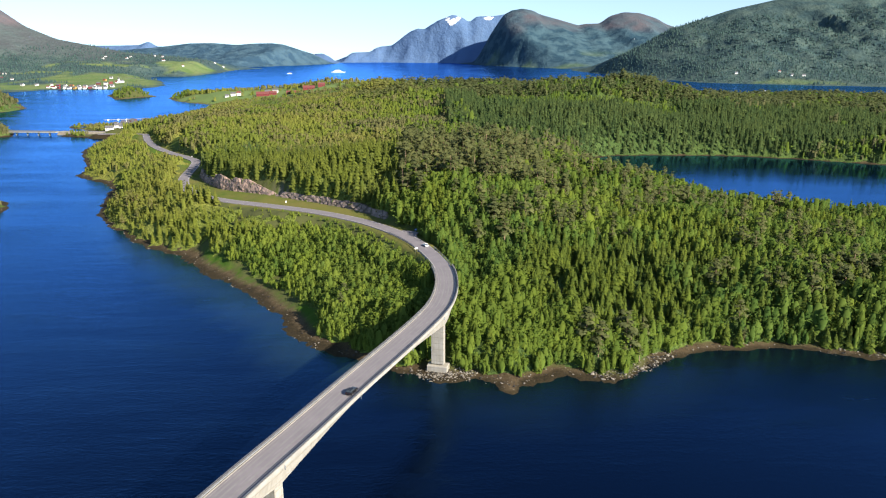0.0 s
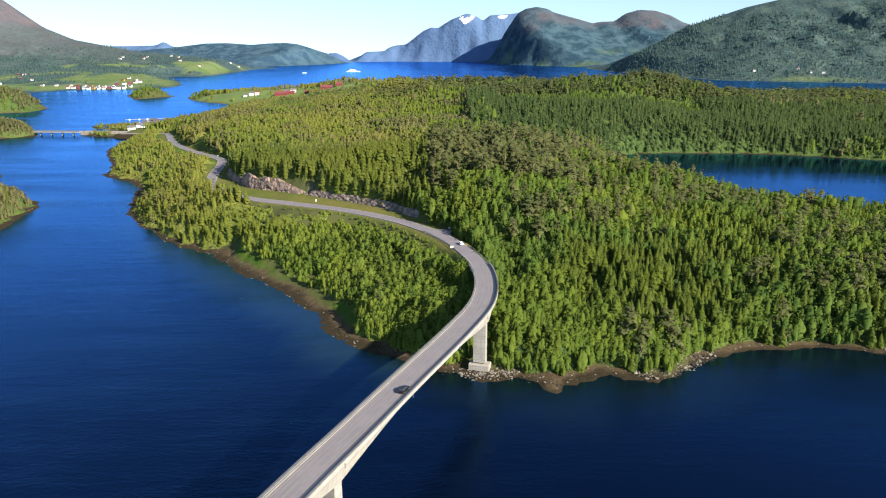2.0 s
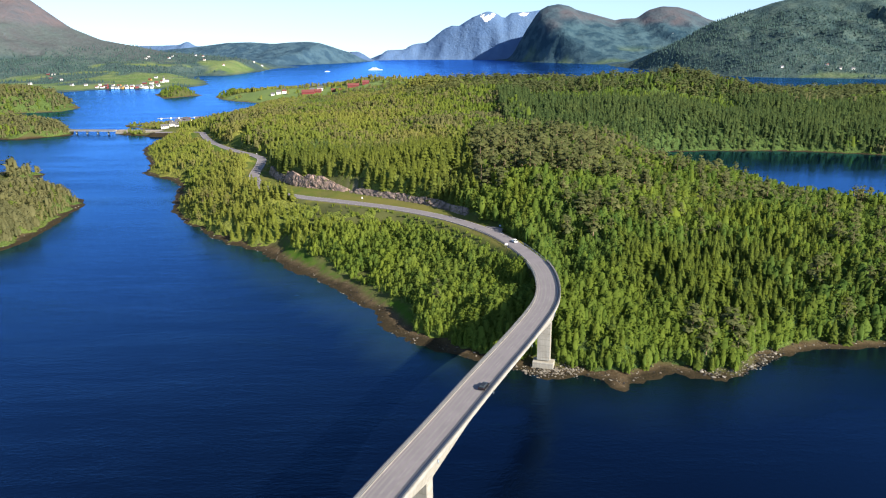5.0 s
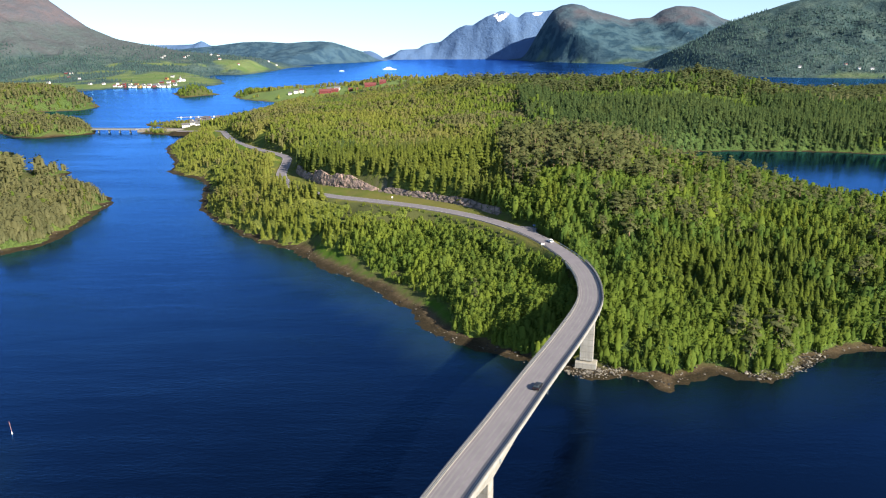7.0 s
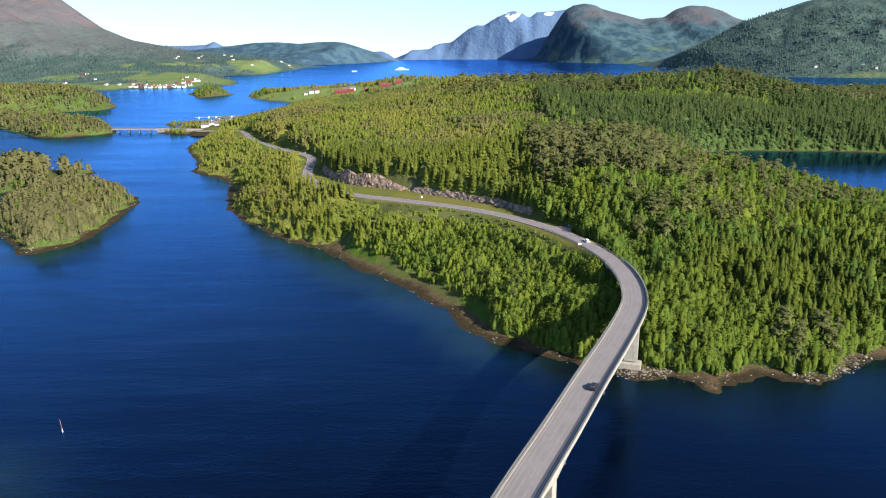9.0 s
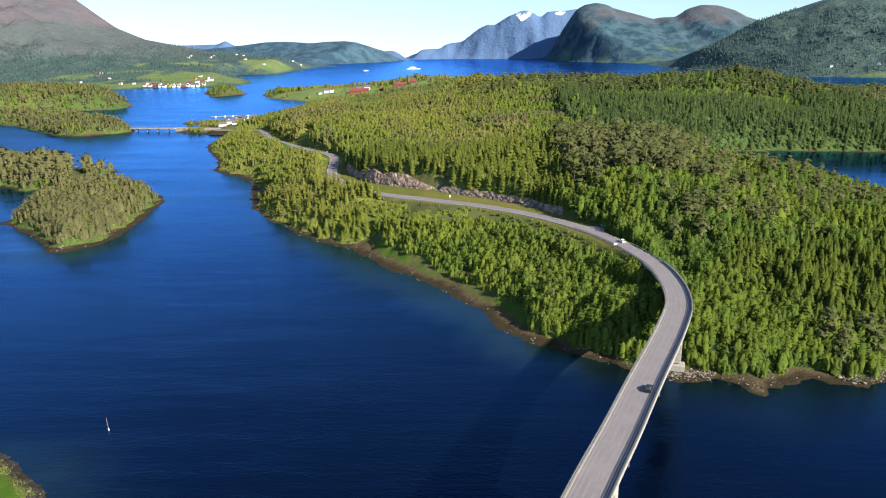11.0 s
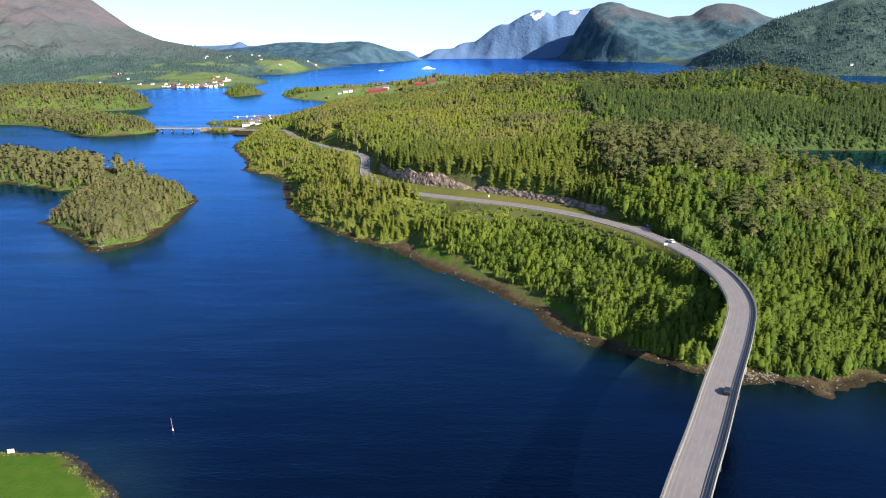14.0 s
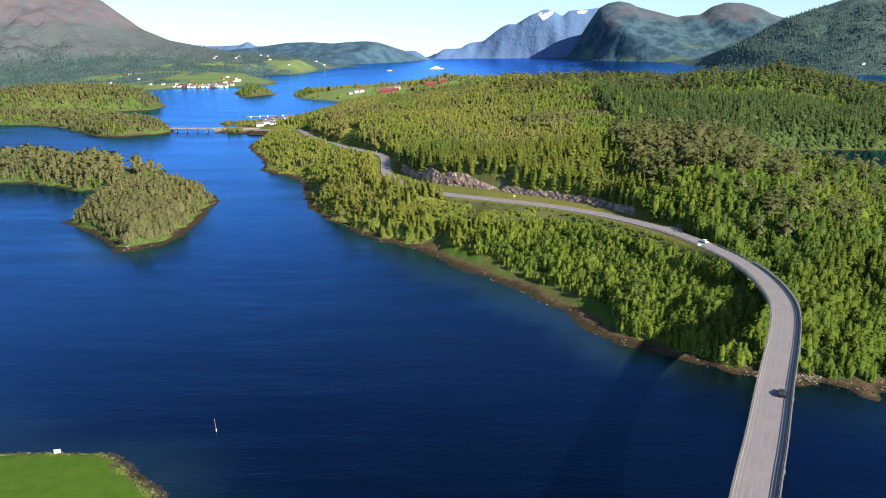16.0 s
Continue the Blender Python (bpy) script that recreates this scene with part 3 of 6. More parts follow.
def near_land(x, y, road=True):
    """Height of the ground, distance from the coast, and the cover: grass, shore, rock."""
    wob = vnoise(x, y, 14, 3) * 2.0 + vnoise(x, y, 5.0, 9, 3) * 1.3
    sd = np.minimum(coast_distance(x, y, MAIN), -coast_distance(x, y, LAKE)) + wob
    z = profile(sd, main_rise(x, y) + vnoise(x, y, 38, 5) * 2.2 + vnoise(x, y, 105, 15) * 6.5 * smooth01((y - 600) / 100), 24.0)
    z = z + np.where((sd > -8) & (sd < 9), vnoise(x, y, 3.2, 12, 2) * 0.22, 0)
    for h, poly in ISLES:
        s = coast_distance(x, y, poly) + wob
        z = np.maximum(z, profile(s, h + vnoise(x, y, 30, 8) * 1.5, 26.0))
        sd = np.maximum(sd, s)
    s = coast_distance(x, y, HEADLAND) + wob * 0.5
    hz = np.where(s > 0, np.minimum(s * 0.55, 3.0) + 0.02 * np.minimum(s, 40), np.maximum(s * 0.4, -7.0))
    z, sd = np.maximum(z, hz), np.maximum(sd, s)
    rock = np.zeros(x.shape)
    d = np.full(x.shape, 1e9)
    side = np.zeros(x.shape)
    if road:
        d, side, rz, ry = road_near(x, y)
        cut = (side > 0) & (ry > 372) & (ry < 545)
        ditch = np.where(cut, verge(ry) + 3.2, 4.6 + 1.9 * smooth01((ry - 298) / 45))
        span = np.where(cut, 5.5, 7.0 + (np.maximum(7.0, np.abs(z - rz) * 1.5) - 7.0) * smooth01((ry - 292) / 50))
        k = smooth01((d - ditch) / span)
        zn = (rz - 0.35 - 0.5 * smooth01((d - 4.6) / 3.0) + np.where(cut, np.maximum(d - 8, 0) * 0.10, 0)) * (1 - k) + z * k
        foot = np.where((y > 80) & (x > -70), smooth01((y - 274.0) / 18.0), 1.0)
        z = np.where(d > 70, z, z + (zn - z) * foot)
        rock = np.where(cut & (d > ditch - 0.5) & (d < ditch + 1.5), smooth01(0.3 + vnoise(x, y, 9, 66, 2) * 1.2), 0.0)
        d = np.where(cut & (d < ditch), np.minimum(d, 7.0), np.where(cut, np.maximum(d - ditch + 9.5, 9.5), d))
    return z, sd, d, side, rock


def far_land(x, y):
    wob = vnoise(x, y, 60, 3) * 10.0
    z, sd = np.full(x.shape, -8.0), np.full(x.shape, -1e9)
    for poly in (WEST_MAIN, EAST_MAIN):
        s = coast_distance(x, y, poly) + wob
        low = np.where(s > 0, 2.0 + 14 * (1 - np.exp(-s / 150)) + vnoise(x, y, 120, 6) * 3 * smooth01(s / 80), np.maximum(s * 0.1, -8))
        z, sd = np.maximum(z, low), np.maximum(sd, s)
    rise = np.zeros(x.shape)
    snowy = np.zeros(x.shape)
    for name, yc, y0, crest in RANGES:
        xs, zs = np.array(crest, float).T
        h = np.interp(x * yc / np.maximum(y, yc), xs, zs, left=zs[0] if name in ("west", "nub", "low") else 0, right=zs[-1] if name in ("east", "peak") else 0)
        u = np.clip((y - y0) / (yc - y0), 0, 1)
        back = np.clip((y - yc) / 700.0, 0, 1)
        shape = np.where(y < yc, 0.75 * u + 0.25 * smooth01(u), 1 - 0.9 * smooth01(back))
        gully = vnoise(x, y * 0.6, 260, 21, 5) * 0.30 + np.abs(vnoise(x + 0.3 * y, y * 0.4, 150, 31, 5)) * -0.34 + np.abs(vnoise(x - 0.5 * y, y, 75, 33, 4)) * -0.16
        f = h * shape * (1 + gully * {"peak": 0.40, "snow": 0.05}.get(name, 1.0) * np.minimum(1, 2.2 * (1 - shape)))
        rise = np.maximum(rise, f)
        if name == "snow":
            snowy = np.maximum(np.exp(-((x - 158) / 58) ** 2 - ((f - 272) / 21) ** 2), np.exp(-((x - 425) / 92) ** 2 - ((f - 279) / 15) ** 2)) * (y > yc - 190) * (y < yc + 20)
            # amount of painted blue haze, set by distance alone
            stony = smooth01((y - 4480) / 60)
    z = np.where(sd > 0, np.maximum(z, rise * smooth01(sd / 120 + 0.15)), z)
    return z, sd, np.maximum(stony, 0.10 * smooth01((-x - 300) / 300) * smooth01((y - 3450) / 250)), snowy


def far_field(x, y, z, sd):
    """Hay fields round the far villages."""
    f = smooth01((vnoise(x, y, 110, 50, 3) - 0.1) * 3.5)
    for cx, cy, rx, ry in ((-930, 2130, 190, 170), (-1240, 1990, 170, 90), (-1080, 2320, 120, 150), (-1000, 2900, 95, 110), (1120, 2170, 130, 40)):
        f = np.maximum(f, smooth01((1.25 + vnoise(x, y, 70, 51, 2) * 0.45 - np.hypot((x - cx) / rx, (y - cy) / ry)) * 3.0))
    f = f * smooth01((60 - z) / 15) * smooth01((560 - sd) / 150) * smooth01(sd / 20) * smooth01((3500 - y) / 300)
    return f * np.where(x < 0, smooth01((x + 1550) / 150), 0.6 * (x < 1250) * smooth01((80 - sd) / 30) * (x > 1000))


def grid_mesh(name, xs, ys, z, material, covers, keep=None):
    nx, ny = len(xs), len(ys)
    gx, gy = np.meshgrid(xs, ys)
    v = np.column_stack([gx.ravel(), gy.ravel(), z.ravel()])
    i = np.arange((nx - 1) * (ny - 1))
    a = (i // (nx - 1)) * nx + i % (nx - 1)
    quads = np.column_stack([a, a + 1, a + nx + 1, a + nx])
    if keep is not None:
        quads = quads[keep.ravel()[quads].any(axis=1)]
    me = bpy.data.meshes.new(name)
    me.vertices.add(len(v))
    me.vertices.foreach_set("co", v.astype(np.float32).ravel())
    me.loops.add(len(quads) * 4)
    me.loops.foreach_set("vertex_index", quads.astype(np.int32).ravel())
    me.polygons.add(len(quads))
    me.polygons.foreach_set("loop_start", np.arange(0, len(quads) * 4, 4, dtype=np.int32))
    me.polygons.foreach_set("use_smooth", np.ones(len(quads), bool))
    for key, val in covers.items():
        me.attributes.new(key, "FLOAT", "POINT").data.foreach_set("value", val.astype(np.float32).ravel())
    me.materials.append(material)
    me.update(calc_edges=True)
    return new(name, me)


def meadow(x, y, d, side, sd):
    """Where the near land is open grass: verges, the strip above the shore, clearings and hay fields."""
    strip = np.where((x < -50) & (x > -165) & (y < 405), 14.5, np.where((x > 112) & (y < 300), 13.0, np.where((y > 680) | ((x > -40) & (y < 300)), 3.0, 8.0)))
    g = np.clip((sd - 7.6) / 2.0, 0, 1) * np.clip((strip + vnoise(x, y, 25, 40) * 5 - sd) / 3.0, 0, 1)
    g = np.maximum(g, np.clip((np.where(y < 302, 3.0, np.where((side < 0) & (y < 430), 7.6, 10.0)) + vnoise(x, y, 20, 41) * 2.0 - d) / 2.0, 0, 1))
    g = np.where((side < 0) & (y > 432) & (y < 482) & (x < -120), np.clip((4.6 - d) / 1.0, 0, 1), g)
    inner = (side < 0) & (y > 306) & (y < 345)
    g = np.maximum(g, np.where(inner, np.clip((10.0 - d) / 3, 0, 1), 0))
    # open slope below the road beyond the bend
    g = np.maximum(g, np.where((side < 0) & (y > 488) & (y < 900), np.clip((np.where(y > 600, 20, 10) + vnoise(x, y, 20, 47) * 4 - d) / 4, 0, 1), 0))
    g = np.maximum(g, smooth01(1.4 - np.hypot((x + 258) / 14.0, (y - 700) / 34.0)))
    # hay fields of the farm and the headland by the water
    g = np.maximum(g, smooth01((1.3 - np.hypot((x + 440) / 130.0, (y - 1520) / 75.0)) * 4))
    g = np.maximum(g, smooth01((1.2 - np.hypot((x + 285) / 90.0, (y - 1492) / 42.0)) * 4))
    g = np.maximum(g, smooth01((1.2 - np.hypot((x + 190) / 45.0, (y - 1540) / 24.0)) * 4))
    g = np.maximum(g, np.where(y < 178, np.clip((sd - 2.5) / 1.5, 0, 1), 0))
    return g


# near ground sheet
NX = np.r_[np.arange(-780, -140, 4.0), np.arange(-140, 190, 2.0), np.arange(190, 700.1, 4.0)]
NY = np.r_[np.arange(150, 214, 4.0), np.arange(214, 302, 2.0), np.arange(302, 1010, 4.0)]
gx, gy = np.meshgrid(NX, NY)
nz, nsd, nd, nside, nrock = near_land(gx, gy)
ngrass = meadow(gx, gy, nd, nside, nsd)
isle = ((gx < -300) & (gy < 720)) | (gx < -545)
ngrass = ngrass * np.where(isle, 0.12, 1.0)
nshore = np.clip((np.where((gx > -40) & (gy < 300), np.where(gx > 8, 6.8, 9.0), np.where(isle, 11.5, 10.4)) + vnoise(gx, gy, 18, 44) * 2.5 - nsd) / 2.5, 0, 1)
nshore = np.maximum(nshore, smooth01((11 - np.hypot(gx - 24, gy - 232)) / 4))
nweed = np.clip((np.where((gx > -40) & (gy < 300), np.where(gx > 8, 3.8, 5.0), np.where(isle, 7.5, 5.6)) + vnoise(gx, gy, 12, 45) * 2.0 - nsd) / 1.5, 0, 1)
ground = grid_mesh("ground", NX, NY, nz, GROUND, {"grass": ngrass, "shore": nshore, "rock": nrock, "weed": nweed, "dry": np.where(nd < 8, 0.85, np.where((gx < -45) & (gy < 410), 0.0, 0.25))}, nz > -2.6)
tagged(ground, "wooded peninsula and islands with grassy verges and brown shore", "ground", kind="structure")
MX, MY = np.arange(-1240, 1000.1, 10.0), np.arange(1006, 2260, 10.0)
hx, hy = np.meshgrid(MX, MY)
mz, msd, md, mside, mrock = near_land(hx, hy)
mgrass = meadow(hx, hy, md, mside, msd) * np.where((hx < -545) & (hy < 1550), 0.25, 1.0)
ground2 = grid_mesh("ground_north", MX, MY, mz, GROUND, {"grass": mgrass, "shore": np.clip((7 - msd) / 3, 0, 1), "rock": mrock, "hay": np.where(hy > 1400, 1.0, 0.0)}, mz > -2.6)
tagged(ground2, "low wooded land with hay fields by the fjord", "ground", kind="structure")
SX, SY = np.r_[np.arange(-900, -280, 20.0), np.arange(-280, -150, 2.0), np.arange(-150, 901, 15.0)], np.r_[np.arange(-900, 130, 20.0), np.arange(130, 186, 2.0)]
kx, ky = np.meshgrid(SX, SY)
sz, ssd, s_d, s_side, _r = near_land(kx, ky)
ground3 = grid_mesh("ground_south", SX, SY, sz + 0.01, GROUND, {"grass": np.clip((ssd - 3.2) / 1.2, 0, 1), "shore": np.clip((3.6 + vnoise(kx, ky, 4, 48, 2) - ssd) / 0.8, 0, 1), "weed": np.clip((3.4 - ssd) / 0.8, 0, 1), "dry": 0.6 * np.clip((6.5 - ssd) / 3, 0, 1), "rock": 0 * ssd}, (sz > -2.6))
tagged(ground3, "bright green meadow headland with a stony edge", "ground", kind="structure")
FX, FY = np.arange(-4200, 3700.1, 20.0), np.r_[np.arange(1560, 3400, 22.0), np.arange(3400, 4900, 15.0), np.arange(4900, 5240, 40.0)]
fx, fy = np.meshgrid(FX, FY)
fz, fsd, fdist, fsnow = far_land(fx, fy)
fgrass = far_field(fx, fy, fz, fsd)
fgrass = np.maximum(fgrass, 0.45 * (fx > 300) * (fy > 3500) * smooth01((95 - fz) / 50) * smooth01((vnoise(fx, fy, 170, 61, 3) + 0.15) * 2.5))     # birch and pasture at the foot of the peak
fheath = np.maximum(np.where((fx < 0) & (fy < 3400), 0.46 * smooth01((fz + vnoise(fx, fy, 90, 55) * 30 - 30) / 90), 0), smooth01((fz + vnoise(fx, fy, 150, 55) * 30 - 175) / 60)) * np.where(fy > 3700, np.clip(0.42 + 0.35 * vnoise(fx, fy, 120, 57, 2), 0, 1), 1.0) * np.where((fy < 3300) & (fx > 0), 0.0, 1.0)
fslope = smooth01((fy - 3350) / 250)
backdrop = grid_mesh("backdrop_hills", FX, FY, fz, FAR, {"grass": fgrass, "heath": fheath, "slope": fslope, "haze": fdist, "snow": fsnow}, fz > -7.5)
tagged(backdrop, "blue-green wooded fjord hills and snow-streaked mountains", "hills", kind="structure")

# water, finer near the coasts so that the shallows show
WX = np.r_[np.arange(-6000, -800, 200.0), np.arange(-800, 700, 11.0), np.arange(700, 6001, 200.0)]
WY = np.r_[np.arange(-3000, 100, 150.0), np.arange(100, 1000, 11.0), np.arange(1000, 6001, 150.0)]
wx, wy = np.meshgrid(WX, WY)
wsd = np.full(wx.shape, -1e9)
for poly in [MAIN, HEADLAND] + [p for _h, p in ISLES]:
    wsd = np.maximum(wsd, coast_distance(wx, wy, poly))
wsd = np.minimum(wsd, -coast_distance(wx, wy, LAKE))
wshal = smooth01((wsd + 26 + vnoise(wx, wy, 45, 70) * 14) / 26) * smooth01((wx + 420) / 60) * np.where((wx < -30) & (wy < 420) & (wy > 230), 0.8, np.where((wx > -30) & (wy < 330), 0.2, 0.5))
wstill = 0.7 * smooth01((coast_distance(wx, wy, LAKE) + 25) / 15)        # the sheltered lake lies still
water = grid_mesh("water", WX, WY, np.zeros(wx.shape), WATER, {"shallow": wshal, "still": wstill})
tagged(water, "calm deep blue fjord water with light ripples", "water", kind="structure")


# ---------------------------------------------------------------- the bridge
def sweep(i0, i1, section, closed=True, step=1):
    """Carries a cross-section (offset to the right, height over the road) along the road's line."""
    bm = bmesh.new()
    rings = []
    idx = list(range(i0, i1 + 1, step))
    for i in idx:
        x, y, z = FULL_LINE[i]
        rings.append([bm.verts.new((x + NRM[i, 0] * o, y + NRM[i, 1] * o, z + h)) for o, h in section(i)])
    n = len(rings[0])
    for a, b in zip(rings, rings[1:]):
        for k in range(n if closed else n - 1):
            bm.faces.new((a[k], b[k], b[(k + 1) % n], a[(k + 1) % n]))
    if closed:
        bm.faces.new(rings[0])
        bm.faces.new(rings[-1][::-1])
    bmesh.ops.recalc_face_normals(bm, faces=bm.faces[:])
    return bm


PIER_NEAR = int(np.argmin(np.hypot(FULL_LINE[:, 0] + 42.0, FULL_LINE[:, 1] - 141.5)))
PIER_LAND = int(np.argmin(np.hypot(FULL_LINE[:, 0] + 0.2, FULL_LINE[:, 1] - 240.0)))


def girder_depth(i):
    """Deep over the piers, slender in mid-span."""
    d = min(abs(FULL_S[i] - FULL_S[PIER_NEAR]), abs(FULL_S[i] - FULL_S[PIER_LAND]))
    return 2.1 + 3.9 * max(0.0, 1 - d / 46.0) ** 1.8


bridge = empty("road_bridge", Matrix.Translation((-20, 190, 0)), "curved pale concrete road bridge with steel railings over the fjord", "bridge")
B0 = bridge.matrix_world.inverted()


def bridge_part(name, bm, material, label="", parent=None):
    bm.transform(B0)
    return part(name, bm, material, parent or bridge, label)


bridge_part("girder", sweep(SOUTH, ABUT + 1, lambda i: [(-3.9, -0.5), (3.9, -0.5), (3.0, -girder_depth(i)), (-3.0, -girder_depth(i))]), CAST, "haunched pale concrete box girder")
bridge_part("deck_slab", sweep(SOUTH, ABUT + 1, lambda i: [(-4.62, -0.06), (4.62, -0.06), (4.62, -0.36), (3.8, -0.56), (-3.8, -0.56), (-4.62, -0.36)]), CONCRETE)
bridge_part("carriageway", sweep(SOUTH, ABUT, lambda i: [(-4.1, 0.0), (4.1, 0.0), (4.1, -0.055), (-4.1, -0.055)]), ASPHALT, "worn grey asphalt with pale wheel tracks")
for sgn in (-1, 1):
    bridge_part("edge_beam", sweep(SOUTH, ABUT + 1, lambda i: [(sgn * 4.12, 0.14), (sgn * 4.46, 0.16), (sgn * 4.50, 0.62), (sgn * 4.75, 0.62), (sgn * 4.75, -0.5), (sgn * 4.64, -0.5), (sgn * 4.64, -0.05), (sgn * 4.12, -0.05)]), CONCRETE, "pale concrete kerb and low parapet")
    # dark strip added to paint in the parapet's shade on the kerb
    bridge_part("gutter", sweep(SOUTH, ABUT + 1, lambda i: [(sgn * 4.30, 0.166), (sgn * 4.47, 0.172), (sgn * 4.47, 0.155), (sgn * 4.30, 0.145)]), PARAPET_SHADE, "dark strip painted as shade behind the barrier")
    for zr, r in ((1.18, 0.06), (0.90, 0.04)):
        bridge_part("rail", sweep(SOUTH, ABUT + 1, lambda i: [(sgn * 4.62 - r, zr - r), (sgn * 4.62 + r, zr - r), (sgn * 4.62 + r, zr + r), (sgn * 4.62 - r, zr + r)]), RAIL_STEEL)
    bridge_part("crash_barrier", sweep(SOUTH, ABUT + 1, lambda i: [(sgn * 4.24, 0.48), (sgn * 4.20, 0.56), (sgn * 4.25, 0.63), (sgn * 4.20, 0.70), (sgn * 4.24, 0.78), (sgn * 4.28, 0.78), (sgn * 4.28, 0.48)]), STEEL, "galvanised steel barrier beam")
    bridge_part("edge_line", sweep(SOUTH, ABUT, lambda i: [(sgn * 3.45 - 0.08, 0.005), (sgn * 3.45 + 0.08, 0.005), (sgn * 3.45 + 0.08, 0.0), (sgn * 3.45 - 0.08, 0.0)]), LINE_PAINT if sgn > 0 else YELLOW_LINE)
post_mesh = raw_mesh("railing_post", [(x, y, z) for z in (0.0, 1.15) for x, y in ((-.05, -.04), (.05, -.04), (.05, .04), (-.05, .04))],
                     [(0, 3, 2, 1), (4, 5, 6, 7), (0, 1, 5, 4), (1, 2, 6, 5), (2, 3, 7, 6), (3, 0, 4, 7)], RAIL_STEEL)
for i in range(SOUTH, ABUT + 1):
    for sgn in (-1, 1):
        p = FULL_LINE[i] + np.r_[NRM[i] * sgn * 4.62, 0.03]
        ob = part("railing_post", post_mesh, None, bridge)
        ob.location = B0 @ Vector(p)
        ob.rotation_euler = (0, 0, math.atan2(TAN[i, 1], TAN[i, 0]))
for i in range(SOUTH, ABUT - 2, 6):           # worn centre dashes
    bridge_part("centre_dash", sweep(i, i + 2, lambda k: [(-0.05, 0.005), (0.05, 0.005), (0.05, 0.0), (-0.05, 0.0)]), WORN_PAINT)
for o in (-2.45, -0.95, 0.95, 2.45):
    bridge_part("wheel_track", sweep(SOUTH, ABUT, lambda i: [(o - 0.28, 0.003), (o + 0.28, 0.003), (o + 0.28, 0.0), (o - 0.28, 0.0)]), WORN_ASPHALT)


def pier(i, half_w, half_l, base_z, foot):
    x, y, z = FULL_LINE[i]
    m = B0 @ Matrix.Translation((x, y, 0)) @ Matrix.Rotation(math.atan2(TAN[i, 1], TAN[i, 0]), 4, "Z")
    top = z - girder_depth(i) + 0.3
    ob = part("pier", box_bm((-half_l, -half_w, base_z), (half_l, half_w, top), m, 0.12), CAST, bridge, "rectangular concrete pier")
    if foot:
        part("footing", box_bm((-half_l - 1.0, -half_w - 1.5, base_z - 3.0), (half_l + 1.0, half_w + 1.5, base_z - 0.4), m, 0.15), CAST, ob, "weathered concrete footing")
    return ob


pier(PIER_LAND, 2.45, 1.1, 3.6, True)
pier(PIER_NEAR, 2.6, 1.6, -6.0, False)
# drain outlets along the outer edge
for i in (int(np.argmin(abs(FULL_LINE[:, 1] - yy))) for yy in (142.0, 174.0, 205.0, 232.0)):
    x, y, z = FULL_LINE[i]
    m = B0 @ Matrix.Translation((x + NRM[i, 0] * 4.85, y + NRM[i, 1] * 4.85, z - 1.3))
    part("drain_pipe", cyl_bm(0.11, 0.11, 1.2, 8, m), STEEL, bridge, "short steel drain pipe")
i = ABUT
m = B0 @ Matrix.Translation(tuple(FULL_LINE[i])) @ Matrix.Rotation(math.atan2(TAN[i, 1], TAN[i, 0]), 4, "Z")
part("abutment", box_bm((-0.2, -4.4, -9.0), (3.0, 4.4, -0.62), m, 0.1), CONCRETE, bridge)

# ---------------------------------------------------------------- the road on land
END = len(FULL_LINE) - 1
road = new("road", raw_mesh("road", [], [], None))
rb = sweep(ABUT, END, lambda i: [(-3.9, 0.0), (3.9, 0.0), (4.3, -0.9), (-4.3, -0.9)])
rb.to_mesh(road.data)
rb.free()
road.data.materials.append(ASPHALT)
tagged(road, "winding two-lane grey asphalt road with worn edge lines", "road", kind="structure")
for sgn in (-1, 1):
    part("edge_line", sweep(ABUT, END, lambda i: [(sgn * 3.4 - 0.08, 0.005), (sgn * 3.4 + 0.08, 0.005), (sgn * 3.4 + 0.08, 0.0), (sgn * 3.4 - 0.08, 0.0)]), LINE_PAINT, road)
for i in range(ABUT + 2, END - 4, 6):
    part("centre_dash", sweep(i, i + 2, lambda k: [(-0.05, 0.005), (0.05, 0.005), (0.05, 0.0), (-0.05, 0.0)]), WORN_PAINT, road)
i = int(np.argmin(np.hypot(FULL_LINE[:, 0] + 17.0, FULL_LINE[:, 1] - 346.0)))
m = Matrix.Translation(tuple(FULL_LINE[i])) @ Matrix.Rotation(math.atan2(TAN[i, 1], TAN[i, 0]), 4, "Z")
lay = bmesh.new()
pts = [(-9, -3.9), (3, -3.9), (9, -3.9), (5, -8.5), (0.5, -9.5), (-3, -6)]
top = [lay.verts.new(m @ Vector((a, b, -0.02))) for a, b in pts]
low = [lay.verts.new(m @ Vector((a, b, -0.9))) for a, b in pts]
lay.faces.new(top)
for k in range(len(pts)):
    lay.faces.new((top[k], low[k], low[(k + 1) % len(pts)], top[(k + 1) % len(pts)]))
bmesh.ops.recalc_face_normals(lay, faces=lay.faces[:])
part("lay_by", lay, ASPHALT, road, "small paved track mouth beside the road")


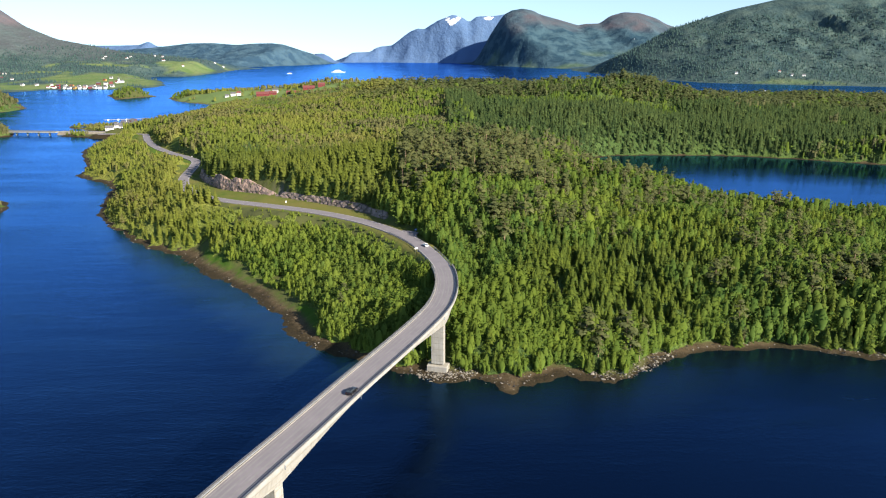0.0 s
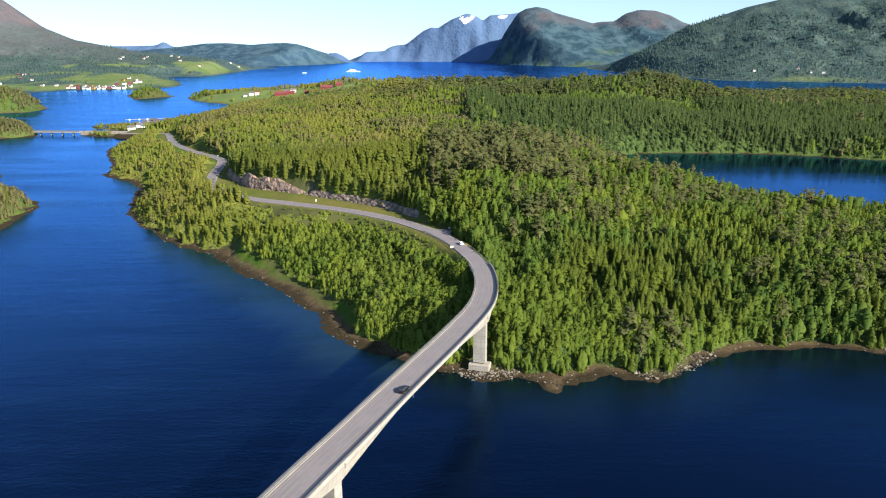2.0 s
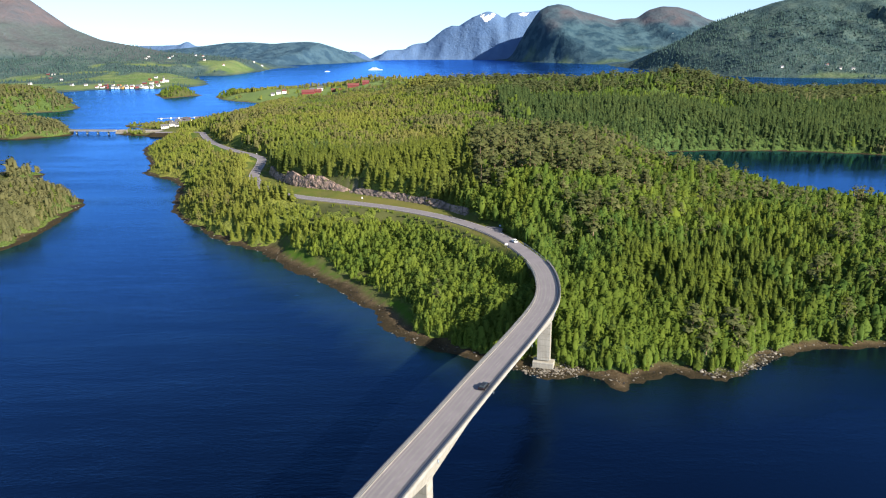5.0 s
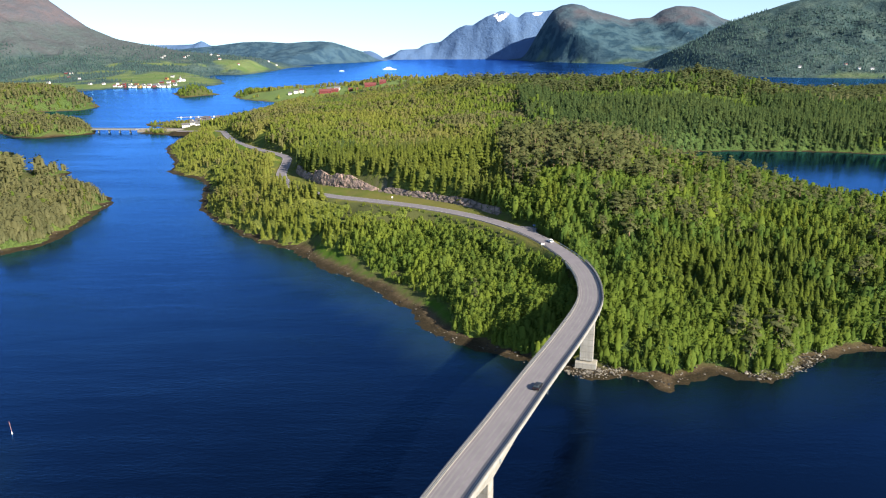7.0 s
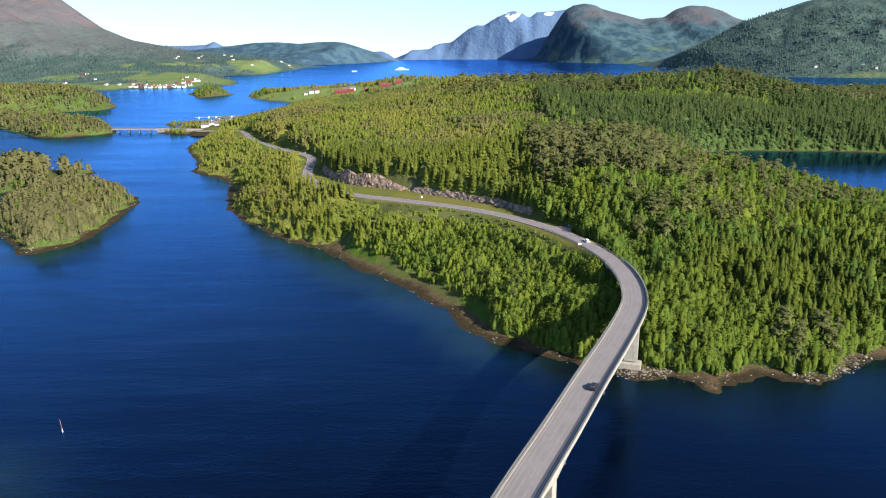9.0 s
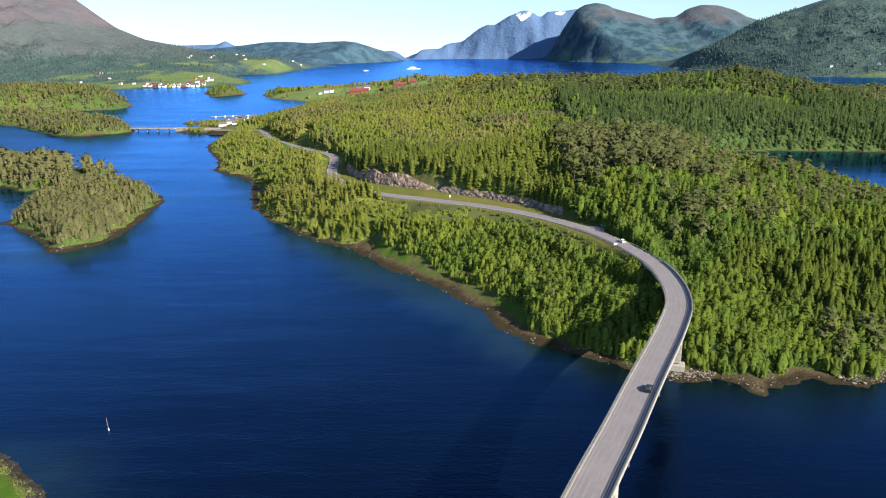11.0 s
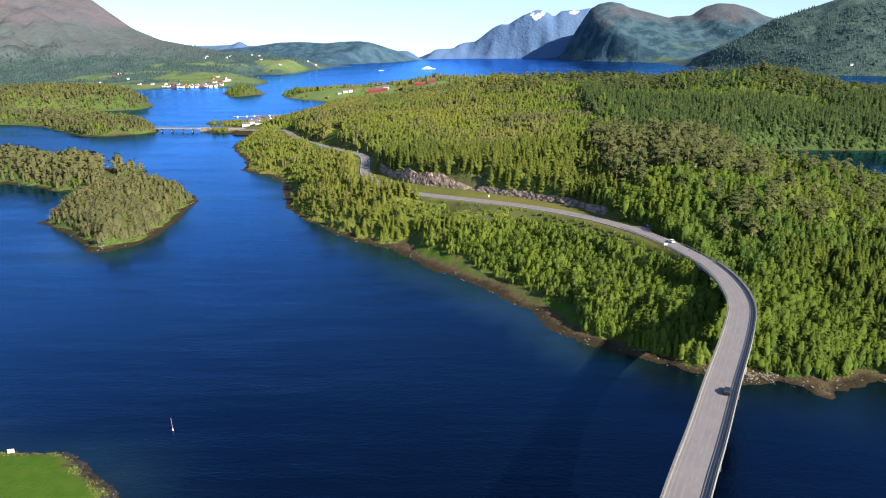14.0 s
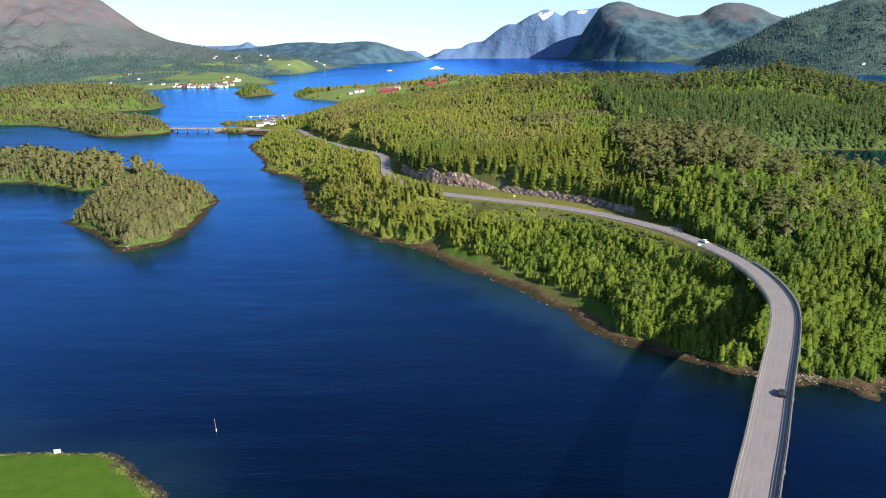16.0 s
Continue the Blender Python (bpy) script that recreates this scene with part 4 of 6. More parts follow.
def guard_rail(i0, i1, off):
    rail = empty("guard_rail", Matrix.Translation(tuple(FULL_LINE[i0])), "galvanised steel guard rail along the grassy road verge", "guard rail", "guard rails by the road")
    inv = rail.matrix_world.inverted()
    s = 1 if off > 0 else -1
    bm = sweep(i0, i1, lambda i: [(off, 0.42), (off - 0.05 * s, 0.5), (off, 0.57), (off - 0.05 * s, 0.64), (off, 0.74), (off + 0.05 * s, 0.74), (off + 0.05 * s, 0.42)])
    bm.transform(inv)
    part("beam", bm, STEEL, rail)
    for i in range(i0, i1 + 1, 2):
        p = FULL_LINE[i] + np.r_[NRM[i] * (off + 0.12 * s), -0.5]
        ob = part("post", post_mesh, None, rail)
        ob.location = inv @ Vector(p)


guard_rail(ABUT + 1, ABUT + 34, -4.2)
guard_rail(ABUT + 1, ABUT + 16, 4.2)

# ---------------------------------------------------------------- blasted rock face above the road
R0 = int(np.argmin(np.hypot(FULL_LINE[:, 0] + 34.0, FULL_LINE[:, 1] - 369.0)))
R1 = int(np.argmin(np.hypot(FULL_LINE[:, 0] + 190.0, FULL_LINE[:, 1] - 530.0)))


def rock_face(i0, i1, name, material, label, swell, tall, taper=(4.0, 4.0)):
    line, s = spline([tuple(FULL_LINE[i] + np.r_[NRM[i] * (float(verge(FULL_LINE[i, 1])) + 1.0), 0]) for i in range(i0, i1 + 1)], 0.7)
    tan = np.gradient(line[:, :2], axis=0)
    tan /= np.linalg.norm(tan, axis=1)[:, None]
    nrm = np.column_stack([tan[:, 1], -tan[:, 0]])
    top, _sd, _d, _side, _rk = near_land(line[:, 0] + nrm[:, 0] * 7.5, line[:, 1] + nrm[:, 1] * 7.5)
    ends = np.minimum(1, np.minimum(np.arange(len(line)) / taper[0], np.arange(len(line))[::-1] / taper[1]))
    rows, verts, faces = 14, [], []
    hh = (np.clip(top - line[:, 2] + 0.3, 0.55 * tall, tall) * (0.95 + 0.10 * vnoise(s, s * 0, 13, 90, 2)) + vnoise(s, s * 0, 5, 89, 3) * 0.07 * tall ** 0.8) * ends + 0.15
    # blocks split along slanting joints, each with its own set-back and tilt
    g = np.random.default_rng(i0)
    count = int(s[-1] * 1.6) + 4
    cs, cu = g.uniform(0, s[-1], count), g.uniform(0, 7.0, count)
    back_off, tilt_s, tilt_u = g.uniform(-0.55, 0.55, count), g.normal(0, 0.30, count), g.normal(0, 0.34, count)
    for r in range(rows + 1):
        u = r / rows
        hu = u * 5.0
        ds, du = s[:, None] - cs[None], hu - cu[None] + 0 * s[:, None]
        across, length = du - 0.5 * ds, ds + 0.5 * du
        k = np.argmin(length ** 2 * 0.10 + across ** 2 * 1.4, axis=1)
        pick = np.arange(len(s))
        block = back_off[k] + 0.4 * tilt_s[k] * length[pick, k] + tilt_u[k] * across[pick, k]
        o = u ** 1.2 * 2.4 - 0.4 * swell * ends * math.sin(u * 3.0) + (np.clip(block, -1.0, 1.0) * 0.42 + vnoise(s + 3 * u, u * 9 + s * 0, 1.6, 91, 3) * 0.35) * ends
        zz = line[:, 2] - 1.2 + (hh + 1.2) * u + block * 0.25 * min(1.0, 3 * (1 - u) + 0.3)
        verts += list(np.column_stack([line[:, 0] + nrm[:, 0] * o, line[:, 1] + nrm[:, 1] * o, zz]))
    n = len(line)
    for r in range(rows):
        for k in range(n - 1):
            a = r * n + k
            faces.append((a, a + 1, a + n + 1, a + n))
    back = len(verts)
    verts += list(np.column_stack([line[:, 0] + nrm[:, 0] * 9, line[:, 1] + nrm[:, 1] * 9, line[:, 2] - 2 + hh * 0.8]))
    for k in range(n - 1):
        a, b = rows * n + k, back + k
        faces.append((a, a + 1, b + 1, b))
    ob = new(name, raw_mesh(name, verts, faces, material))
    return tagged(ob, label, "rock face", "rock cuttings above the road", kind="structure")


M0, M1 = (int(np.argmin(abs(FULL_LINE[:, 0] + k) + (FULL_LINE[:, 1] < 300) * 999)) for k in (114.0, 173.0))
rock_face(R0, M0, "rock_cutting", ROCK, "low grey-brown blasted rock face above the road", 0.4, 4.2)
rock_face(M0 - 2, M1 + 2, "rock_cutting", PALE_ROCK, "pinkish blasted rock face above the road", 0.9, 17.0, (46.0, 9.0))
rock_face(M1, R1, "rock_cutting", ROCK, "grey blasted rock face above the road", 0.4, 5.5)

# ---------------------------------------------------------------- trees
rng = np.random.default_rng(7)


def cone_trunk(r, h, seg=5):
    a = np.arange(seg) * 2 * np.pi / seg
    v = np.vstack([np.column_stack([np.cos(a) * r, np.sin(a) * r, a * 0 - 0.03]), [[0, 0, h]]])
    nrm = np.vstack([np.column_stack([np.cos(a), np.sin(a), a * 0 + 0.25]), [[0, 0, 1]]])
    return v, np.array([(k, (k + 1) % seg, seg) for k in range(seg)]), nrm


def join(*sets):
    vs, ts, ns, n = [], [], [], 0
    for v, t, nrm in sets:
        vs.append(v)
        ts.append(np.asarray(t) + n)
        ns.append(nrm / np.linalg.norm(nrm, axis=1)[:, None])
        n += len(v)
    return np.vstack(vs), np.vstack(ts), np.vstack(ns)


def spruce_template(whorls, arms, seed):
    """A spruce one metre high: drooping whorls of sprays round a slim core."""
    g = np.random.default_rng(seed)
    vs, ts, ns = [], [], []
    for w in range(whorls):
        u = w / whorls
        z, r = 0.10 + 0.86 * u ** 0.92, 0.205 * (1 - u) ** 0.85 + 0.012
        for k in range(arms):
            a = (k + 0.5 * (w % 2) + g.uniform(-0.3, 0.3)) * 2 * np.pi / arms
            rr, dz = r * g.uniform(0.72, 1.18), g.uniform(-0.012, 0.012)
            c, s, wd = np.cos(a), np.sin(a), rr * g.uniform(0.36, 0.5) * (7 / arms) ** 0.7
            n = len(vs)
            vs += [(0.02 * c, 0.02 * s, z + 0.05 + dz), (rr * 0.66 * c - wd * s, rr * 0.66 * s + wd * c, z - rr * 0.26 + dz),
                   (rr * c, rr * s, z - rr * g.uniform(0.45, 0.8) + dz), (rr * 0.66 * c + wd * s, rr * 0.66 * s - wd * c, z - rr * 0.26 + dz)]
            ts += [(n, n + 2, n + 1), (n, n + 3, n + 2)]
            up = g.uniform(0.45, 1.0)
            ns += [(c, s, up + 0.5), (c - 0.5 * s, s + 0.5 * c, up), (c, s, up - 0.3), (c + 0.5 * s, s - 0.5 * c, up)]
    core, ct, cn = cone_trunk(0.125, 0.99, 6)
    core[:6, 2] += 0.13
    return join((np.array(vs), np.array(ts), np.array(ns)), (core, ct, cn)), cone_trunk(0.016, 0.8, 4)


def sprays(centres, radii, count, size, g, flat=1.0, middle=0.55, reach=1.3):
    """Small triangles of leaves set over the outside of a few rounded masses."""
    vs, ts, ns = [], [], []
    per = np.array(radii) ** 2
    pick = g.choice(len(centres), count, p=per / per.sum())
    for j in pick:
        d = g.normal(size=3)
        d /= np.linalg.norm(d)
        if d[2] < -0.45:
            d[2] = -d[2]
        p = np.array(centres[j]) + d * radii[j] * g.uniform(0.70, reach) * np.array([1, 1, flat])
        n = d + g.normal(size=3) * 0.4 + np.array([0, 0, 0.55])
        n /= np.linalg.norm(n)
        t1 = np.cross(n, g.normal(size=3))
        t1 /= np.linalg.norm(t1)
        t2 = np.cross(n, t1)
        sz, a = size * g.uniform(0.45, 1.45), g.uniform(0, 6.28)
        whole = p - np.array([0, 0, middle])
        soft = d * 0.45 + n * 0.25 + whole / np.linalg.norm(whole) * 0.75 + np.array([0, 0, 0.30])
        k = len(vs)
        for q in range(3):
            b = a + q * 2.094 + g.uniform(-0.4, 0.4)
            vs.append(p + (t1 * np.cos(b) + t2 * np.sin(b)) * sz)
            ns.append(soft)
        ts.append((k, k + 1, k + 2))
    return np.array(vs), np.array(ts), np.array(ns)


OCT_V = np.array([(1, 0, 0), (0, 1, 0), (-1, 0, 0), (0, -1, 0), (0, 0, 1), (0, 0, -1)], float)
OCT_T = np.array([(0, 1, 4), (1, 2, 4), (2, 3, 4), (3, 0, 4), (1, 0, 5), (2, 1, 5), (3, 2, 5), (0, 3, 5)])
_bm = bmesh.new()
bmesh.ops.create_icosphere(_bm, subdivisions=1, radius=1.0)
_bm.verts.ensure_lookup_table()
ICO_V = np.array([v.co[:] for v in _bm.verts])
ICO_T = np.array([[v.index for v in f.verts] for f in _bm.faces])
_bm.free()


def masses(centres, radii, k, flat=1.0, fine=False, g=None, middle=0.55):
    sv, st = (ICO_V, ICO_T) if fine else (OCT_V, OCT_T)
    out = []
    for c, r in zip(centres, radii):
        w = (1 + g.uniform(-0.14, 0.14, (len(sv), 1))) if g is not None else 1.0
        pts = np.array(c) + sv * w * r * k * np.array([1, 1, flat])
        whole = pts - np.array([0, 0, middle])
        out.append((pts, st, sv * 0.5 + whole / np.linalg.norm(whole, axis=1)[:, None] * 0.75 + np.array([0, 0, 0.3])))
    return join(*out)


def lobe_shape(lobe, u, a):
    """Outline of one egg-shaped lobe of a crown at height share u and angle a: radius, and how it swells."""
    _x, _y, _z0, _z1, rmax, ph, rough = lobe
    swell = 1 + rough * (0.55 * np.sin(3 * a + ph + 6.0 * u) + 0.45 * np.sin(5 * a - 11.0 * u + 2.3 * ph) + 0.35 * np.sin(17.0 * u + ph * 5 + 2 * a))
    return rmax * np.maximum(1 - np.abs(2 * np.clip(0.03 + 0.95 * u, 0, 1) ** 0.80 - 1) ** 2.2, 0.02) ** 0.58 * swell


def leafy_crown(lobes, count, size, g, seg, rings, core=0.48):
    """Small leaf sprays over egg-shaped lobes that swell unevenly, round a darker core in each."""
    vs, ts, ns, sets = [], [], [], []
    bulk = np.array([(l[3] - l[2]) * l[4] for l in lobes])
    for j in g.choice(len(lobes), count, p=bulk / bulk.sum()):
        l = lobes[j]
        u, a = g.uniform(0.02, 1.0) ** 0.9, g.uniform(0, 6.283)
        r = lobe_shape(l, u, a)
        lean = (lobe_shape(l, u, a + 0.15) - lobe_shape(l, u, a - 0.15)) / (0.3 * r + 1e-4)
        drop = (lobe_shape(l, min(u + 0.05, 1), a) - lobe_shape(l, max(u - 0.05, 0), a)) / (0.1 * (l[3] - l[2]))
        c, s = np.cos(a), np.sin(a)
        soft = np.array([c + lean * s, s - lean * c, np.clip(-drop, -0.7, 1.8) + 0.30])
        soft /= np.linalg.norm(soft)
        k = r * (0.50 + 0.80 * g.random())
        p = np.array([l[0] + c * k, l[1] + s * k, l[2] + (l[3] - l[2]) * u])
        way = soft * 0.45 + np.array([0, 0, 0.55]) + g.normal(size=3) * 0.6
        way /= np.linalg.norm(way)
        across = np.cross(way, g.normal(size=3))
        across /= np.linalg.norm(across)
        face = np.cross(across, way)
        if face @ soft < 0:
            across, face = -across, -face
        ln, wd, m = size * g.uniform(0.9, 2.3), size * g.uniform(0.45, 0.85), len(vs)
        vs += [p - across * wd, p + across * wd, p + way * ln]
        ns += [soft * 0.75 + face * 0.55] * 3
        ts.append((m, m + 1, m + 2))
    sets.append((np.array(vs), np.array(ts), np.array(ns)))
    for l in lobes:
        aa, uu = np.arange(seg) * 6.283 / seg, np.linspace(0.04, 0.96, rings)
        v, n, t = [], [], []
        for u in uu:
            r = lobe_shape(l, u, aa) * core
            v += list(np.column_stack([l[0] + np.cos(aa) * r, l[1] + np.sin(aa) * r, np.full(seg, l[2] + (l[3] - l[2]) * u)]))
            n += list(np.column_stack([np.cos(aa), np.sin(aa), np.full(seg, (u - 0.3) * 1.7)]))
        for k in range(rings - 1):
            for q in range(seg):
                w0, w1 = k * seg + q, k * seg + (q + 1) % seg
                t += [(w0, w1, w1 + seg), (w0, w1 + seg, w0 + seg)]
        v.append((l[0], l[1], l[3]))
        n.append((0, 0, 1))
        t += [((rings - 1) * seg + q, (rings - 1) * seg + (q + 1) % seg, len(v) - 1) for q in range(seg)]
        sets.append((np.array(v), np.array(t), np.array(n)))
    return join(*sets)


def birch_template(count, size, seed, level=0, low=0.03, wide=0.24, rough=0.40, core=0.48):
    """A broad-leaved tree one metre high, leafy almost to the ground: one tall lobe and a few lower side shoots."""
    g = np.random.default_rng(seed)
    lx, ly = g.uniform(-0.04, 0.04, 2)
    lobes = [(lx, ly, low, 1.0, wide * g.uniform(0.85, 1.1), g.uniform(0, 6.28), rough)]
    for k in range((3, 1, 1)[level]):
        a, off = k * 2.1 + g.uniform(-0.5, 0.5), wide * g.uniform(0.55, 0.95)
        lobes.append((np.cos(a) * off, np.sin(a) * off, low * 0.8 + g.uniform(0, 0.25), g.uniform(0.62, 0.95), wide * g.uniform(0.55, 0.85), g.uniform(0, 6.28), rough))
    return leafy_crown(lobes, count, size, g, (5, 4, 4)[level], (3, 2, 2)[level], core), cone_trunk(0.014, 0.85, 4)


def island_pine_template(count, size, seed, level=0):
    """A stout pine one metre high: a clumpy crown over a short clear stem."""
    return birch_template(count, size, seed, level, 0.16, 0.205, 0.36, 0.66)


def pine_template(count, size, seed, cores=True):
    """A pine one metre high: a tall clear stem, flat tufted masses on short limbs."""
    g = np.random.default_rng(seed)
    cs, rs = [(0, 0, 0.93)], [0.065]
    for k in range(8):
        u = k / 7
        a, r = k * 2.4 + g.uniform(-0.5, 0.5), g.uniform(0.06, 0.13) * (1.15 - 0.7 * u)
        cs.append((np.cos(a) * r, np.sin(a) * r, 0.46 + 0.42 * u + g.uniform(-0.03, 0.03)))
        rs.append(g.uniform(0.080, 0.120) * (1.12 - 0.4 * u))
    sets = [sprays(cs, rs, count, size, g, 0.62, 0.6, 1.25 if cores else 1.08), masses(cs, rs, 0.80, 0.55, True, g) if cores else masses(cs[1::3], [r * 1.25 for r in rs[1::3]], 0.9, 0.75, g=g)]
    return join(*sets), cone_trunk(0.022, 0.95, 5)


KINDS = {
    "spruce": (SPRUCE, BARK, [spruce_template(11, 7, 100 + k) for k in range(4)], [spruce_template(7, 5, 120 + k) for k in range(3)], [spruce_template(4, 3, 130 + k) for k in range(4)]),
    "birch": (BIRCH, WHITE_BARK, [birch_template(180, 0.037, 140 + k) for k in range(8)], [birch_template(64, 0.046, 160 + k, 1, wide=0.26, core=0.62) for k in range(5)], [birch_template(15, 0.072, 170 + k, 2, wide=0.27, core=0.66) for k in range(5)]),
    "pine": (PINE, PINE_BARK, [pine_template(150, 0.032, 180 + k) for k in range(6)], [pine_template(60, 0.045, 200 + k, False) for k in range(4)], [pine_template(14, 0.070, 210 + k, False) for k in range(4)]),
    "shore_pine": (SHORE_PINE, PINE_BARK, [island_pine_template(250, 0.027, 240 + k) for k in range(6)], [island_pine_template(90, 0.038, 250 + k, 1) for k in range(5)], [island_pine_template(16, 0.076, 260 + k, 2) for k in range(5)]),
}


def candidates(x0, x1, y0, y1, cell):
    xs, ys = np.arange(x0, x1, cell), np.arange(y0, y1, cell)
    a, b = np.meshgrid(xs, ys)
    a = (a + rng.uniform(-0.45, 0.45, a.shape) * cell).ravel()
    b = (b + rng.uniform(-0.45, 0.45, b.shape) * cell).ravel()
    k = (a < 0.70 * b + 40) & (a > -125 - 0.84 * b)
    return a[k], b[k]


def place_trees():
    xs, ys, ds = [], [], []
    for args in ((-18, 8, 264, 314, 1.9), (-300, 400, 225, 400, 3.2), (-300, 400, 400, 540, 4.2), (-800, 480, 540, 760, 4.7), (-800, -300, 370, 540, 4.4), (-800, 800, 760, 1004, 4.9), (-1240, 950, 1004, 1420, 7.4), (-1100, 300, 1420, 2200, 12.0)):
        a, b = candidates(*args)
        xs.append(a)
        ys.append(b)
        ds.append(np.full(a.shape, args[4]))
    x, y, cell = np.concatenate(xs), np.concatenate(ys), np.concatenate(ds)
    z, sd, d, side, rock = near_land(x, y)
    g = meadow(x, y, d, side, sd)
    clear = np.where(y < 303, 3.9, np.where((side < 0) & (y < 430), 7.8, 9.5))
    clear = np.where((side > 0) & (y > 350) & (y < 600) & (x > -200), 11.8, clear)
    clear = np.where((side > 0) & (y > 440) & (y < 500) & (x > -168) & (x < -92), 16.5, clear)
    clear = np.where((side < 0) & (y > 432) & (y < 482) & (x < -120), 5.2, clear)
    line_d = np.full(x.shape, 1e9)
    for i in range(SOUTH, ABUT, 2):
        line_d = np.minimum(line_d, np.hypot(x - FULL_LINE[i, 0], y - FULL_LINE[i, 1]))
    shore_gap = np.where((x < -50) & (x > -160) & (y < 402), 13.4, np.where((x > -40) & (y < 300), np.where(x > 8, 4.6, 6.4), 6.0))
    shore_gap = np.where(np.hypot((x - 23) / 8, (y - 226) / 10) < 1, 30.0, shore_gap)
    keep = (z > 0.45) & (sd > shore_gap) & (g < 0.35 + 0.1 * rng.random(x.shape)) & ((d > clear) | ((y > 262) & (y < 284))) & (y > 190)
    keep &= ~((x > -463) & (x < -412) & (y > 926) & (y < 1102)) & ~((x > -540) & (x < -430) & (y > 1075) & (y < 1200)) & ((line_d > 4.6) | ((y > 262) & (y < 284))) & ~((np.hypot(x - 0, y - 236) < 9))
    keep &= ~((y > 560) & (y < 665) & (x > -436 - (y - 575) * 0.545) & (x < -420 - (y - 575) * 0.53))      # low spit between the islands, cleared along the camera's line of sight
    keep &= ~((y > 400) & (y < 530) & (x > -45) & (x < 75) & (rng.random(x.shape) < 0.25))
    keep &= ~((side < 0) & (y > 288) & (y < 425) & (x < -18) & (x > -170) & (rng.random(x.shape) < 0.30))
    gap = vnoise(x, y, 16, 77, 2)
    keep &= gap > -0.95
    keep &= ~((np.hypot((x - 88) / 44, (y - 300) / 40) < 0.9) & (rng.random(x.shape) < 0.38))
    keep &= ~((y > 340) & (y < 470) & (x > -20) & (rng.random(x.shape) < 0.25))
    keep |= (g >= 0.35) & (y > 1400) & (sd > 12) & (vnoise(x, y, 40, 87, 2) > 0.25) & (rng.random(x.shape) < 0.35)
    x, y, z, d, side, cell, sd, line_d = (v[keep] for v in (x, y, z, d, side, cell, sd, line_d))
    # what grows where: shares of spruce, birch and pine
    sp, bi, pi = np.full(x.shape, 0.45), np.full(x.shape, 0.25), np.full(x.shape, 0.30)
    hgt = np.full(x.shape, 13.0)

    def zone(k, a, b, c, h):
        sp[k], bi[k], pi[k], hgt[k] = a, b, c, h

    zone((y > 560) & (x < 60), 0.12, 0.54, 0.34, 8.6)
    zone((y > 740) & (x > 20), 0.92, 0.05, 0.03, 16.5)
    zone((y > 885) & (y < 950) & (x > 60) & (x < 330), 0.40, 0.52, 0.08, 9.0)
    zone((y > 950) & (x > -100), 0.30, 0.15, 0.55, 12.5)
    zone((y > 1030) & (y < 1430) & (x < -110) & (x > -445), 0.25, 0.35, 0.40, 5.0)
    zone((y > 345) & (y < 560) & (x > -45), 0.38, 0.44, 0.18, 13.0)
    zone((y > 400) & (y < 530) & (x > -45) & (x < 75 + vnoise(x, y, 40, 88) * 30), 0.20, 0.16, 0.64, 16.5)
    zone((y < 345) & (x > 5), 0.44, 0.40, 0.16, 13.5)
    zone((y < 330) & (x > 5) & (x < 52 + vnoise(x, y, 30, 80) * 14), 0.24, 0.70, 0.06, 11.5)
    zone(np.hypot((x - 88) / 44, (y - 300) / 40) + vnoise(x, y, 25, 81) * 0.25 < 1, 0.92, 0.06, 0.02, 12.0)
    zone((y < 262) & (x > 52), 0.30, 0.35, 0.35, 13.0)
    zone((y < 300) & (x > 108), 0.38, 0.30, 0.32, 16.0)
    zone((side < 0) & (y < 420) & (x > -150), 0.10, 0.86, 0.04, 10.5)
    zone((side < 0) & (y >= 380) & (x < -100) & (y < 560), 0.60, 0.20, 0.20, 12.5)
    zone((side < 0) & (y >= 480) & (y < 560) & (x > -345), 0.24, 0.62, 0.14, 9.0)
    zone((side < 0) & (y >= 560) & (y < 950) & (x > -440), 0.06, 0.80, 0.14, 6.2)
    zone((side > 0) & (y > 390) & (y < 560) & (x < -22), 0.90, 0.07, 0.03, 14.5)
    zone((x < -300) & (y < 720) & (x < -100 - 0.5 * y + 60), 0.12, 0.08, 0.80, 13.0)
    zone((x < -446) & (y > 540) & (y < 720), 0.20, 0.05, 0.75, 16.0)
    zone((x < -545) & (y > 880), 0.10, 0.14, 0.76, 10.5)
    zone((x < -440) & (y > 1500), 0.2, 0.7, 0.1, 9.0)
    zone(np.hypot(x + 419, y - 628) < 15, 0.1, 0.1, 0.8, 17.0)
    patch = np.clip(0.5 + 0.42 * vnoise(x, y, 45, 82, 2), 0.02, 0.98)
    r = np.clip(0.55 * patch + 0.45 * rng.random(x.shape), 0, 1)
    stand = np.where(y > 560, 0.78, 0.5)
    r = np.argsort(np.argsort(r)) / len(r) * stand + rng.random(x.shape) * (1 - stand)
    kind = np.where(r < sp, 0, np.where(r < sp + bi, 1, 2))
    bushy = (kind == 2) & ((x < -300) | (y > 560)) & ~((y > 950) & (x > -100))
    kind = np.where(bushy, 3, kind)
    h = hgt * np.where((side < 0) & (y < 560), 0.76 + 0.34 * rng.random(x.shape), 0.52 + 0.72 * rng.beta(2.0, 1.7, x.shape)) * np.where(kind == 1, 0.90, np.where(kind == 2, 1.28, 1.0)) * (1 + 0.12 * vnoise(x, y, 30, 83))
    edge = np.clip((sd - 6.5) / 9.0, 0, 1)
    h *= np.where((x < -50) & (x > -160) & (y < 402), 0.45 + 0.55 * np.clip((sd - 12.4) / 12, 0, 1), 0.62 + 0.38 * edge)
